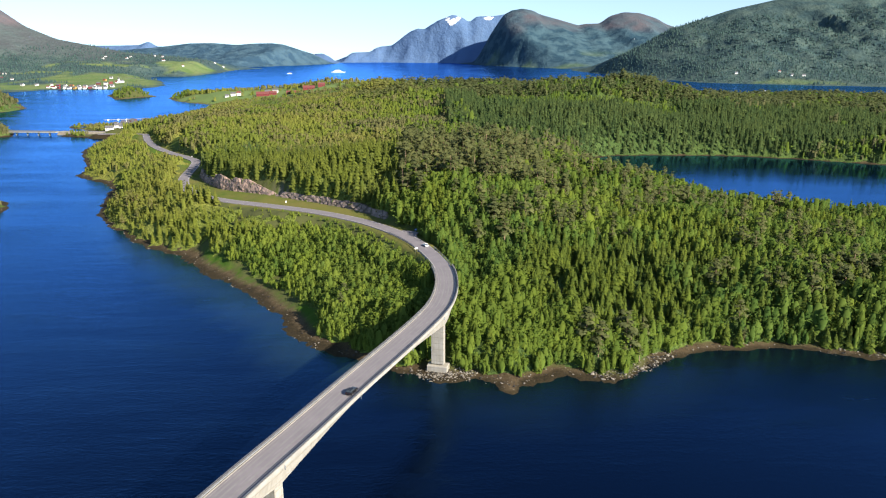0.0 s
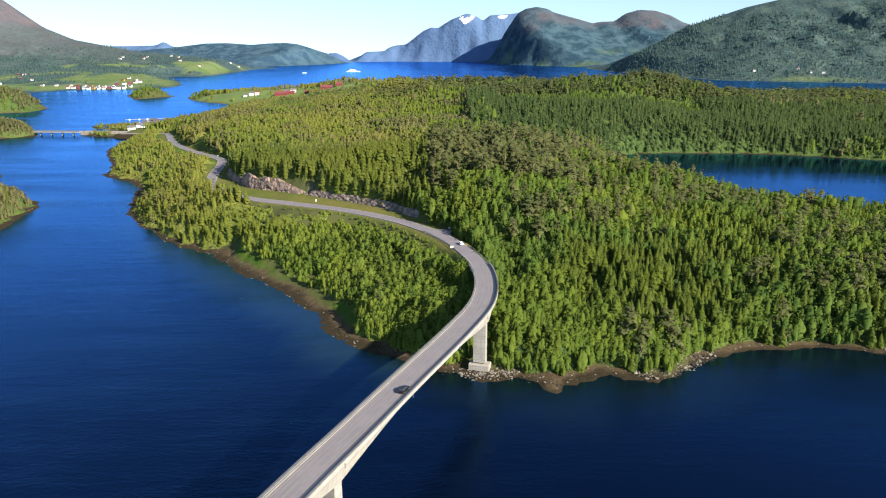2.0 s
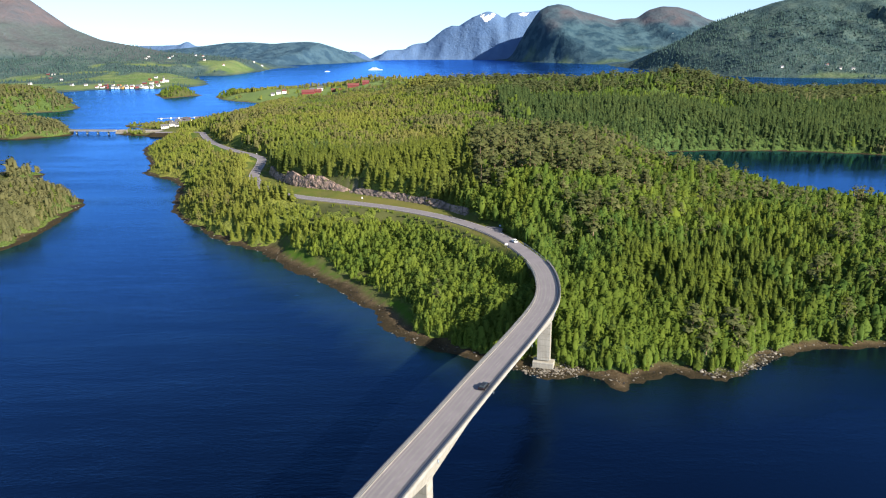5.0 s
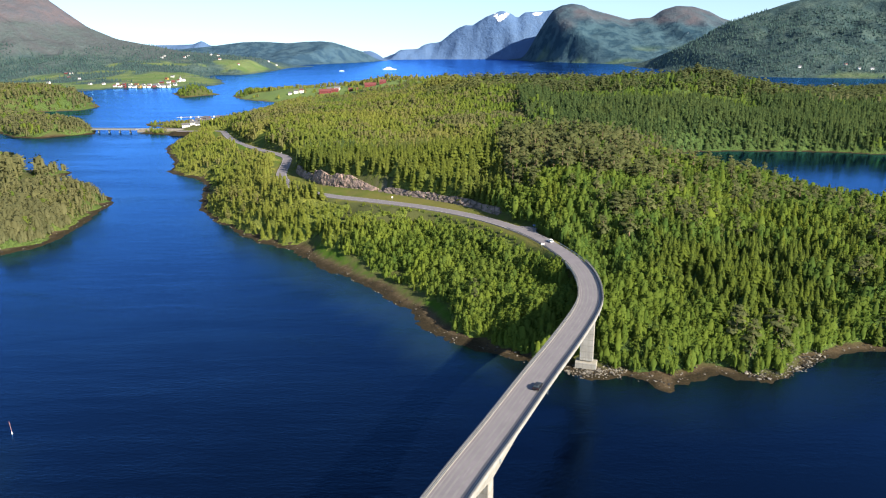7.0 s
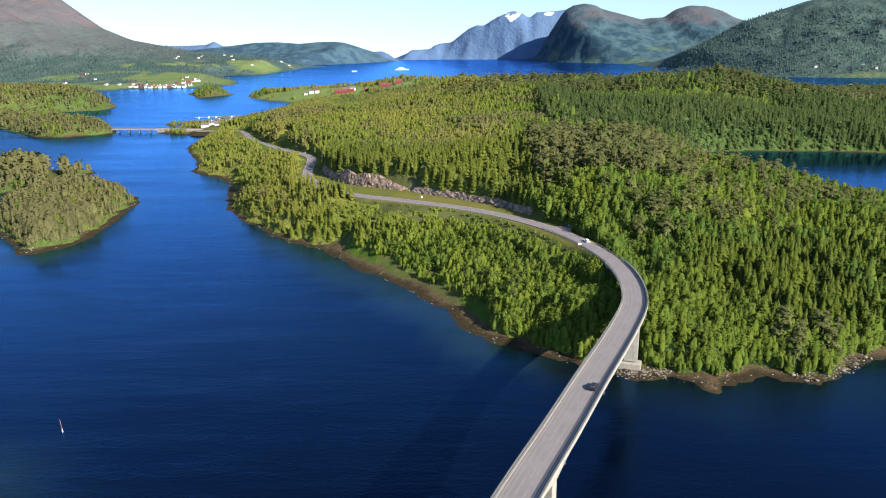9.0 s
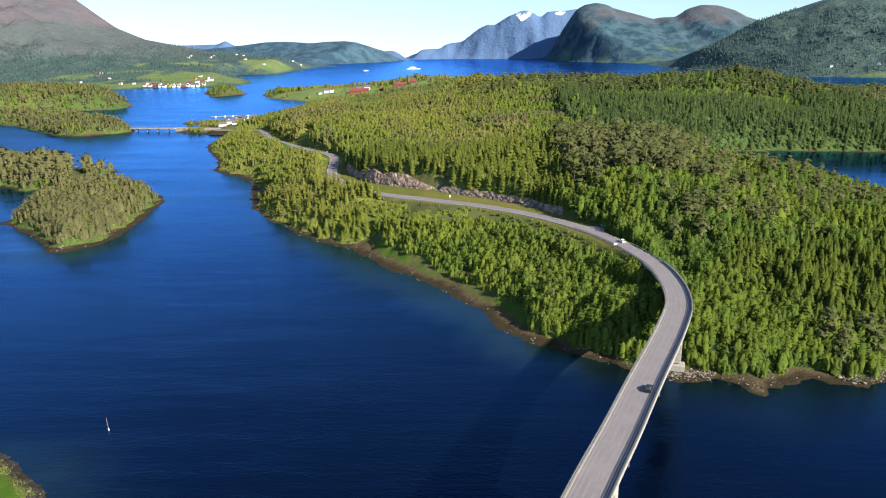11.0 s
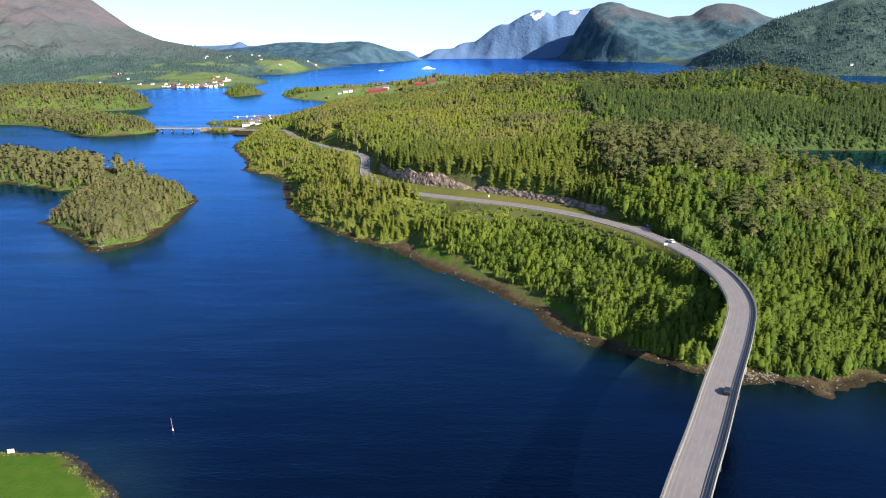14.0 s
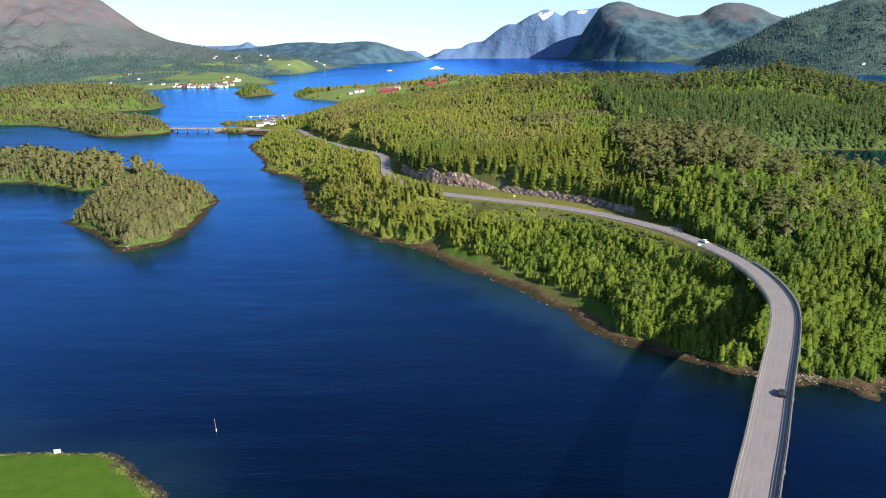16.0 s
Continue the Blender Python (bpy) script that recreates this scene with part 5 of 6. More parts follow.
    h = np.where((x < -400) & (x > -560) & (y > 960) & (y < 1200), np.minimum(h, 6.0), h)
    # wood climbing from shore to bridge's end, fitted to the shadow in camera view
    crest = np.interp(line_d, (0, 5, 9, 14, 20, 28, 35, 40), (266, 264, 261, 258, 254.5, 252.5, 254.5, 255.5))
    top = 24.9 - 0.58 * line_d + 0.56 * (y - crest)
    h = np.where((x < 3) & (x > -52) & (y < 272) & (line_d < 40), np.clip(top - z + rng.normal(0, 0.6, x.shape), 1.8, 14.0), h)
    # bushes below the road inside the bend leave the view of it free
    road_d, _side, road_z, _yy = road_near(x, y)
    h = np.where((side < 0) & (y > 296) & (y < 436) & (road_d < 34), np.minimum(h, np.maximum(road_z - z - 0.6 - 0.02 * road_d + rng.normal(0, 0.5, x.shape), 2.2)), h)
    h = np.where((side < 0) & (y > 296) & (y < 410) & (x > -140), h * 0.86, h)
    low = ((line_d < 10) | (d < 13)) & (y < 308) & (x < 60) & (x > -60)
    h = np.where(low, np.minimum(h, np.maximum(np.where(np.minimum(line_d, d) < 5.6, 21.5, 25.5) - z, np.where(np.minimum(line_d, d) < 5.6, 1.0, 2.4))), h)
    # zone tints also paint in how brightly each slope is lit
    keep2 = np.where((y > 560) & (x < 20) & (side > 0), 1.15, np.where((y > 690) & (x > 0), 0.08, np.where(((side > 0) & (y > 395) & (y < 560) & (x < -22)), 0.72, 1.0)))
    tint = keep2 * np.clip(np.where((side < 0) & (y < 480) & (x > -250), np.where(x > -65, 0.65, 1.05), np.where((side < 0) & (x > -440) & (y < 950), 1.15, np.where(y > 1000, 0.4, np.where((x > 5) & (y < 345), 0.04, np.where((x > -45) & (y < 560), 0.30, 0.58))))) + 0.50 * vnoise(x, y, 45, 84, 2) + rng.normal(0, 0.30, x.shape), 0, 1.5)
    isles = ((y < 720) & (x < -40 - 0.5 * y)) | ((x < -545) & (y > 880))
    tint = np.where(isles, 0.60 * tint, tint)
    olive = np.where((side < 0) & (y > 300) & (y < 950) & (x > -440), 0.05 + np.clip((y - 370) / 180, 0, 1) * 0.72, 0.0)
    olive = np.where((y > 560) & (x < 30) & (side > 0), 0.54, olive)
    olive = np.where((y > 690) & (x > -100), np.clip((10 - x) / 110, 0, 1) * 0.5, olive)
    olive = np.where((side > 0) & (y > 395) & (y < 560) & (x < -22), 0.24, olive)
    olive = np.where(isles, 0.12, olive)
    olive = np.clip(olive * (1 + 0.9 * vnoise(x, y, 75, 93, 3)) + 0.12 * vnoise(x, y, 35, 94), 0, 0.95)
    tint = np.where((y > 560) & (side > 0), tint * np.clip(0.85 + 0.7 * vnoise(x, y, 75, 93, 3), 0.1, 1.5), tint)
    return x, y, z, h, kind, tint, cell, olive


TX, TY, TZ, TH, TK, TT, TC, TO = place_trees()
TROT = rng.uniform(0, 6.283, TX.shape)
TVAR = rng.integers(0, 1000, TX.shape)
TW = rng.uniform(0.80, 1.28, TX.shape)         # slim and spreading trees
TW = np.where((road_near(TX, TY)[1] < 0) & (TY > 288) & (TY < 425) & (TX < -18) & (TX > -170), 1.12 * TW ** 1.6, TW)


def tree_meshes(kind):
    fol, bark, hi, _mid, _lo = KINDS[kind]
    out = []
    for (cv, ct, cn), (tv, tt, tn) in hi:
        cn = cn * 0.6 + np.array([0, 0, 0.36])
        cn = cn / np.linalg.norm(cn, axis=1)[:, None]
        out.append((tri_mesh(kind + "_crown", cv, ct, fol, np.full(len(ct), 0.5), cn), tri_mesh(kind + "_trunk", tv, tt, bark, None, tn)))
    return out


LABELS = {"spruce": "green spruce tree on the wooded slope", "birch": "leafy light-green birch on the wooded slope", "pine": "tall olive-green pine on the wooded slope",
          "shore_pine": "bushy olive-green pine on the rocky island"}
for kk, kind in enumerate(("spruce", "birch", "pine", "shore_pine")):
    fol, bark, hi, mid, lo = KINDS[kind]
    idx = np.where(TK == kk)[0]
    near = np.hypot(TX[idx] + (340 if kk == 3 else -60), TY[idx] - (400 if kk == 3 else 240))
    order = idx[np.argsort(near)]
    single, rest = order[:(300, 300, 190, 110)[kk]], order[(300, 300, 190, 110)[kk]:]
    shapes = tree_meshes(kind)
    for j in single:
        w = (1.20, 1.45, 1.1, 1.6)[kk] * TW[j]
        m = Matrix.Translation((TX[j], TY[j], TZ[j] - 0.2)) @ Matrix.Rotation(TROT[j], 4, "Z") @ Matrix.Diagonal((TH[j] * w, TH[j] * w, TH[j], 1))
        word = kind.split("_")[-1]
        tree = empty(word + "_tree", m, LABELS[kind], word + " tree", word + (" trees on the island" if kk == 3 else " trees on the slope"))
        crown, trunk = shapes[TVAR[j] % len(shapes)]
        part("crown", crown, None, tree)
        part("trunk", trunk, None, tree)
    for level, (c0, c1, temps) in enumerate(((0, 4.0, hi), (4.0, 4.6, mid), (4.6, 99, lo))):
        sel = rest[(TC[rest] > c0) & (TC[rest] <= c1)]
        far = level > 1
        V, T, M, C, O, N, n = [], [], [], [], [], [], 0
        for k, (crown_set, trunk_set) in enumerate(temps):
            s = sel[TVAR[sel] % len(temps) == k]
            if not len(s):
                continue
            tv_all, tt_all, tn_all = crown_set if far else join(crown_set, trunk_set)
            tn_all = tn_all * 0.6 + np.array([0, 0, (0.42 if kk == 0 else 0.58) if far else (0.36, 0.52)[level]])      # the crowns merge into one soft canopy
            tn_all = tn_all / np.linalg.norm(tn_all, axis=1)[:, None]
            mi = np.zeros(len(tt_all), np.int32)
            mi[len(crown_set[1]):] = 1
            c, sn = np.cos(TROT[s])[:, None], np.sin(TROT[s])[:, None]
            w = (TH[s] * ((1.25, 1.45, 1.1, 1.6)[kk] * TW[s]) * ((0.95, 1.2, 1.25, 1.2)[kk] if far else 1.0))[:, None]
            if far:
                w = w * np.clip(TC[s] / 5.5, 1.0, 1.4)[:, None]
            px = TX[s][:, None] + (tv_all[:, 0] * c - tv_all[:, 1] * sn) * w
            py = TY[s][:, None] + (tv_all[:, 0] * sn + tv_all[:, 1] * c) * w
            pz = TZ[s][:, None] - 0.2 + tv_all[:, 2] * TH[s][:, None]
            N.append(np.stack([tn_all[:, 0] * c - tn_all[:, 1] * sn, tn_all[:, 0] * sn + tn_all[:, 1] * c, np.tile(tn_all[:, 2], (len(s), 1))], -1).reshape(-1, 3))
            V.append(np.stack([px, py, pz], -1).reshape(-1, 3))
            T.append((tt_all[None] + (np.arange(len(s)) * len(tv_all))[:, None, None] + n).reshape(-1, 3))
            M.append(np.tile(mi, len(s)))
            C.append(np.repeat(TT[s], len(tt_all)))
            O.append(np.repeat(TO[s], len(tt_all)))
            n += len(s) * len(tv_all)
        if not V:
            continue
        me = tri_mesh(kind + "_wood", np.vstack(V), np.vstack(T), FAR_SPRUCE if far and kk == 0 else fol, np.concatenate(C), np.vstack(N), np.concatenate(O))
        me.materials.append(bark)
        me.polygons.foreach_set("material_index", np.concatenate(M).astype(np.int32))
        tagged(new(("", "upper_", "far_")[level] + kind + "_wood", me), ("dense ", "thick ", "distant ")[level] + kind.replace("_", " ") + (" woodland on the islands and low ridges" if kk == 3 else " woodland covering the hilly peninsula"), "forest", kind="stuff")


# Added sheet: fills dark gaps between crowns so the wood's shade is shallower.
def undergrowth(x0, x1, y0, y1, cell, spacing):
    """Leafy sheet half as high as the trees round it, sinking into the ground where the wood ends."""
    bx, by = np.arange(x0, x1 + cell, cell), np.arange(y0, y1 + cell, cell)
    pick = (TX > x0 - 9) & (TX < x1 + 9) & (TY > y0 - 9) & (TY < y1 + 9)
    edges = [np.r_[by - cell / 2, by[-1] + cell / 2], np.r_[bx - cell / 2, bx[-1] + cell / 2]]

    def spread(w):
        a = np.histogram2d(TY[pick], TX[pick], edges, weights=w)[0]
        for _ in range(2):
            p = np.pad(a, 1)
            a = (p[:-2, 1:-1] + p[2:, 1:-1] + p[1:-1, :-2] + p[1:-1, 2:] + 2 * a) / 6
        return a

    count = spread(np.ones(pick.sum()))
    share = np.maximum(count, 1e-6)
    high, tint, olive = spread(TH[pick]) / share, spread(np.clip(TT[pick], 0, 1)) / share, spread(TO[pick]) / share
    cover = smooth01(count * (spacing / cell) ** 2 * 1.7 - 0.55)
    ux, uy = np.meshgrid(bx, by)
    gz, _sd, road_d, _side, _rock = near_land(ux, uy)
    for i in range(SOUTH, ABUT, 2):
        road_d = np.minimum(road_d, np.hypot(ux - FULL_LINE[i, 0], uy - FULL_LINE[i, 1]))
    cover = cover * smooth01((road_d - 8.5) / 4.0) * np.where((ux > -40) & (uy < 300), smooth01((_sd - 5.5) / 3.5), 1.0)
    z = gz + (np.where(((uy > 690) & (ux > 0)) | (uy > 1004), 0.42, 0.54) * high + vnoise(ux, uy, 6.5, 96, 2) * 0.14 * high) * cover - 0.5
    tint = tint * np.where(((uy < 720) & (ux < -40 - 0.5 * uy)) | (ux < -545), 0.3, 1.0)
    ob = grid_mesh("undergrowth", bx, by, z, UNDERGROWTH, {"tint": tint, "olive": olive}, cover > 0.05)
    return tagged(ob, "dense leafy undergrowth filling the wood between trunks", "undergrowth", kind="stuff")


for args in ((-160, 340, 222, 400, 2.5, 3.2), (-300, 400, 400, 540, 3.5, 4.2), (-560, 480, 540, 760, 4.2, 4.7), (-470, -300, 370, 540, 4.0, 4.4), (-460, 760, 760, 1004, 5.0, 4.9), (-1100, 950, 1004, 1420, 7.5, 7.4), (-750, -540, 890, 1004, 5.0, 4.9)):
    undergrowth(*args)

# conifers on the far slopes
def far_slope_wood():
    xs, ys = [], []
    for x0, x1, y0, y1, cell in ((640, 2300, 2090, 3050, 12.8), (-2300, -780, 1700, 2700, 15.0), (-2000, -950, 2700, 3250, 22.0)):
        a, c = candidates(x0, x1, y0, y1, cell)
        xs.append(a)
        ys.append(c)
    x, y = np.concatenate(xs), np.concatenate(ys)
    z, sd, _dist, _snow = far_land(x, y)
    field = far_field(x, y, z, sd)
    k = (sd > 8) & (z > 1) & (field < 0.3) & (z < np.where(x > 0, 230, 105) + vnoise(x, y, 150, 55) * 40) & (vnoise(x, y, 60, 58, 2) > -0.75)
    x, y, z = x[k], y[k], z[k]
    (cv, ct, cn), _t = spruce_template(2, 4, 260)
    h = rng.uniform(6, 12, x.shape)
    rot = rng.uniform(0, 6.28, x.shape)
    c, s, w = np.cos(rot)[:, None], np.sin(rot)[:, None], (h * rng.uniform(1.5, 2.4, x.shape))[:, None]
    v = np.stack([x[:, None] + (cv[:, 0] * c - cv[:, 1] * s) * w, y[:, None] + (cv[:, 0] * s + cv[:, 1] * c) * w, z[:, None] - 1 + cv[:, 2] * h[:, None]], -1).reshape(-1, 3)
    t = (ct[None] + (np.arange(len(x)) * len(cv))[:, None, None]).reshape(-1, 3)
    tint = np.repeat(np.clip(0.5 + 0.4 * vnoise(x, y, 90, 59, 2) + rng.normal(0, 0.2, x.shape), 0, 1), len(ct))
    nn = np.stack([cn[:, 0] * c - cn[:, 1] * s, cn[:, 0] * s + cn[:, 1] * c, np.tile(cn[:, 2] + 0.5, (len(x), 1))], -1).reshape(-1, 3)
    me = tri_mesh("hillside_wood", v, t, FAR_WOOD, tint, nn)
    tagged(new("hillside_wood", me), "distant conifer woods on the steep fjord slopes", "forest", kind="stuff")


far_slope_wood()


# ---------------------------------------------------------------- rocks along the shore
def rock_mesh(name, seed, material):
    g = random.Random(seed)
    bm = bmesh.new()
    bmesh.ops.create_icosphere(bm, subdivisions=1, radius=1.0)
    sx, sy, sz = g.uniform(0.8, 1.5), g.uniform(0.7, 1.0), g.uniform(0.35, 0.6)
    for v in bm.verts:
        k = g.uniform(0.75, 1.2)
        v.co = Vector((v.co.x * sx * k, v.co.y * sy * k, v.co.z * sz * k))
    me = bpy.data.meshes.new(name)
    bm.to_mesh(me)
    bm.free()
    me.materials.append(material)
    return me


PALE_ROCKS = [rock_mesh("shore_rock", 300 + k, SHORE_ROCK) for k in range(5)]
DARK_ROCKS = [rock_mesh("dark_shore_rock", 320 + k, DARK_ROCK) for k in range(5)]


def along(poly, spacing, g):
    for (ax, ay), (bx, by) in zip(poly, poly[1:]):
        length = math.hypot(bx - ax, by - ay)
        for _ in range(max(1, int(length / spacing))):
            t = g.random()
            yield ax + (bx - ax) * t, ay + (by - ay) * t, -(by - ay) / length, (bx - ax) / length


def scatter_rocks(poly, spacing, inland, size, seed, share_pale, sign=1.0):
    """Places of rocks beside a coast: x, y, radius, pale or dark."""
    g = random.Random(seed)
    out = []
    for x, y, nx, ny in along(poly, spacing, g):
        o = g.uniform(*inland) * sign
        r = size * (0.35 + 1.3 * g.random() ** 3)
        out.append((x + nx * o, y + ny * o, r, g.random() < share_pale))
    return out


near_rocks = scatter_rocks(SOUTH_COAST[4:34], 0.5, (-7.5, 1.0), 0.34, 5, 0.35)
near_rocks += scatter_rocks(SOUTH_COAST[12:18], 0.3, (-7.0, -2.0), 0.5, 6, 0.85)
near_rocks += scatter_rocks(SOUTH_COAST[3:7], 0.4, (-6.0, -2.0), 0.45, 14, 0.8)
g = random.Random(9)
near_rocks += [(g.gauss(2, 7), g.gauss(236, 2.2), 0.25 + 0.4 * g.random() ** 2, g.random() < 0.8) for _ in range(300)]
west_rocks = scatter_rocks(SOUTH_COAST[34:] + WEST_COAST[:12], 0.9, (-7.0, 1.0), 0.36, 7, 0.4)
for h, poly in ISLES[:2]:
    west_rocks += scatter_rocks(poly + poly[:1], 1.0, (-8.0, 0.0), 0.42, 8, 0.22)
west_rocks += scatter_rocks(ISLES[0][1][8:15], 1.1, (-10.0, -6.0), 0.9, 12, 1.0)
head_rocks = scatter_rocks(HEADLAND[2:12], 0.13, (-3.4, 0.8), 0.50, 10, 0.10, 1.0)


def rock_heights(rocks):
    xy = np.array([(r[0], r[1]) for r in rocks])
    return near_land(xy[:, 0], xy[:, 1])[0]


def lay_rocks(rocks, singles, label, name, group):
    zs = rock_heights(rocks)
    g = random.Random(len(rocks))
    order = sorted(range(len(rocks)), key=lambda k: -rocks[k][2])
    V, T, M, n = [], [], [], 0
    for rank, k in enumerate(order):
        x, y, r, pale = rocks[k]
        z = zs[k]
        if z < -0.9 or z > 4.5:
            continue
        me = g.choice(PALE_ROCKS if pale else DARK_ROCKS)
        rot = Matrix.Translation((x, y, max(z, -0.5) + r * 0.15)) @ Euler((g.uniform(-.3, .3), g.uniform(-.3, .3), g.uniform(0, 6.28))).to_matrix().to_4x4() @ Matrix.Diagonal((r, r, r, 1))
        if rank < singles:
            ob = new(name, me)
            ob.matrix_world = rot
            tagged(ob, label if pale else label.replace("pale", "dark"), "rock", group)
        else:
            v = np.array([rot @ p.co for p in me.vertices])
            t = np.array([tuple(p.vertices) for p in me.polygons])
            V.append(v)
            T.append(t + n)
            M += [0 if pale else 1] * len(t)
            n += len(v)
    if V:
        me = tri_mesh(name + "_rubble", np.vstack(V), np.vstack(T), SHORE_ROCK)
        me.materials.append(DARK_ROCK)
        me.polygons.foreach_set("material_index", np.array(M, np.int32))
        tagged(new(name + "_rubble", me), "loose pale and dark stones along the waterline", "rocks", kind="stuff")


g = random.Random(31)
near_rocks += [(x, float(np.interp(x, (57, 64, 71, 79, 88, 95), (230, 228, 229, 234, 242, 248))) + g.uniform(2.0, 7.0), 0.3 + 0.6 * g.random() ** 2, g.random() < 0.6) for x in (g.uniform(57, 95) for _ in range(110))]
lay_rocks(near_rocks, 200, "pale weathered boulder on the gravelly shore", "shore_boulder", "boulders on the shore")
lay_rocks(west_rocks, 60, "pale weathered boulder on the brown shore", "shore_stone", "stones on the west shore")
lay_rocks(head_rocks, 120, "pale rough stone at the edge of the meadow", "edge_stone", "stones edging the meadow")
ob = new("awash_rock", PALE_ROCKS[0])
ob.matrix_world = Matrix.Translation((-136.4, 327.4, -0.25)) @ Matrix.Diagonal((1.9, 0.8, 0.6, 1))
tagged(ob, "low pale rock just breaking the water surface", "rock")


# ---------------------------------------------------------------- cars
def car(name, m, paint, label, group=""):
    c = empty(name, m, label, "car", group)
    bm = bmesh.new()
    prof = [(-2.1, 0.35), (-2.15, 0.75), (-2.0, 0.95), (-1.2, 1.0), (1.0, 0.98), (2.0, 0.82), (2.15, 0.6), (2.1, 0.35)]
    sides = [[bm.verts.new((x, s * (0.88 if z < 0.9 else 0.84), z)) for x, z in prof] for s in (-1, 1)]
    bm.faces.new(sides[0])
    bm.faces.new(sides[1][::-1])
    for k in range(len(prof)):
        j = (k + 1) % len(prof)
        bm.faces.new((sides[0][k], sides[1][k], sides[1][j], sides[0][j]))
    bmesh.ops.recalc_face_normals(bm, faces=bm.faces[:])
    bmesh.ops.bevel(bm, geom=bm.edges[:], offset=0.06, segments=2, affect="EDGES")
    body = part("body", bm, paint, c)
    for nm, zs, inset, mt in (("cabin_glass", (0.97, 1.38), 0.0, GLASS_DARK), ("roof", (1.37, 1.47), 0.22, paint)):
        bm = bmesh.new()
        lo = [(-1.75 + inset * 1.9, -0.78 + inset * 0.5), (0.85 - inset * 2.6, -0.78 + inset * 0.5), (0.85 - inset * 2.6, 0.78 - inset * 0.5), (-1.75 + inset * 1.9, 0.78 - inset * 0.5)]
        hi = [(-1.45 + inset * 0.5, -0.66), (0.15 - inset * 0.3, -0.66), (0.15 - inset * 0.3, 0.66), (-1.45 + inset * 0.5, 0.66)] if not inset else [(a * 0.96 - 0.01, b * 0.92) for a, b in lo]
        a = [bm.verts.new((x, y, zs[0])) for x, y in lo]
        b = [bm.verts.new((x, y, zs[1])) for x, y in hi]
        bm.faces.new(a[::-1])
        bm.faces.new(b)
        for k in range(4):
            bm.faces.new((a[k], a[(k + 1) % 4], b[(k + 1) % 4], b[k]))
        bmesh.ops.bevel(bm, geom=bm.edges[:], offset=0.03, segments=1, affect="EDGES")
        part(nm, bm, mt, c)
    for x in (-1.3, 1.32):
        for y in (-0.86, 0.86):
            w = part("wheel", cyl_bm(0.32, 0.32, 0.22, 14, Matrix.Translation((x, y + 0.11, 0.32)) @ Matrix.Rotation(radians(90), 4, "X")), RUBBER, c)
            part("rim", cyl_bm(0.19, 0.19, 0.235, 10, Matrix.Translation((x, y + 0.1175, 0.32)) @ Matrix.Rotation(radians(90), 4, "X")), STEEL, w)
    for y in (-0.62, 0.62):
        part("headlight", box_bm((2.0, y - 0.2, 0.6), (2.13, y + 0.2, 0.74), None, 0.03), WHITE_PAINT, c)
        part("tail_light", box_bm((-2.16, y - 0.12, 0.72), (-2.05, y + 0.12, 0.82), None, 0.03), DARK_RED, c)
    return c


def on_road(x, y, off, back=False):
    i = int(np.argmin(np.hypot(FULL_LINE[:, 0] - x, FULL_LINE[:, 1] - y)))
    p = FULL_LINE[i]
    a = math.atan2(TAN[i, 1], TAN[i, 0]) + (math.pi if back else 0)
    return Matrix.Translation((p[0] + NRM[i, 0] * off, p[1] + NRM[i, 1] * off, p[2] + 0.006)) @ Matrix.Rotation(a, 4, "Z")


car("white_car", on_road(-6.5, 323.0, 1.7), WHITE_CAR, "small white hatchback driving on the grey asphalt road")
car("black_car", on_road(-27.3, 175.5, 1.9), BLACK_CAR, "black hatchback driving over the concrete bridge")


# ---------------------------------------------------------------- signs and marks
def road_sign(x, y, z, w, h, high, face, label, turn, posts=2):
    s = empty("road_sign", Matrix.Translation((x, y, z)) @ Matrix.Rotation(turn, 4, "Z"), label, "road sign")
    for k in range(posts):
        px = 0 if posts == 1 else (-0.35 + 0.7 * k) * w
        part("post", cyl_bm(0.06, 0.06, high + h, 8, Matrix.Translation((px, 0.08, -0.3))), STEEL, s)
    panel = part("panel", box_bm((-w / 2, -0.03, high), (w / 2, 0.03, high + h), None, 0.015), face, s)
    for k in range(2):
        part("text_bar", box_bm((-w * 0.35, -0.045, high + h * (0.25 + 0.35 * k)), (w * 0.3, -0.031, high + h * (0.38 + 0.35 * k))), GREY_ROOF if face is WHITE_PAINT else WHITE_PAINT, panel)
    return s


def ground_at(x, y):
    return float(near_land(np.array([x], float), np.array([y], float))[0][0])


for x, y, w, h, high, face, label, turn, posts in (
        (-9.6, 315.5, 1.5, 0.8, 1.4, WHITE_PAINT, "white sign board on two posts beside the road", 0.15, 2),
        (-10.4, 352.3, 1.3, 0.9, 2.0, SIGN_BLUE, "blue road sign on a steel post by the track mouth", 0.2, 1),
        (-92.5, 425.0, 0.9, 1.1, 2.0, WHITE_PAINT, "white and blue road sign on a post under the rock face", 0.5, 1),
        (-213.0, 618.0, 1.0, 1.0, 1.8, GREY_ROOF, "back of a small grey road sign on a post", 0.3, 1)):
    road_sign(x, y, ground_at(x, y), w, h, high, face, label, turn, posts)
board = empty("shore_sign", Matrix.Translation((-230.9, 171.0, ground_at(-230.9, 171.0))) @ Matrix.Rotation(0.25, 4, "Z"), "blank white sign board on posts at the meadow's edge", "sign")
part("panel", box_bm((-0.95, -0.05, 0.5), (0.95, 0.05, 1.75), None, 0.02), WHITE_PAINT, board)
for k in (-0.8, 0.8):
    part("post", cyl_bm(0.06, 0.06, 2.1, 8, Matrix.Translation((k, 0.13, -0.5))), BARK, board)
mark = empty("sea_mark", Matrix.Translation((-190.2, 189.9, -0.5)) @ Matrix.Rotation(radians(-3), 4, "Y"), "thin red and white iron perch standing in the water", "sea mark")
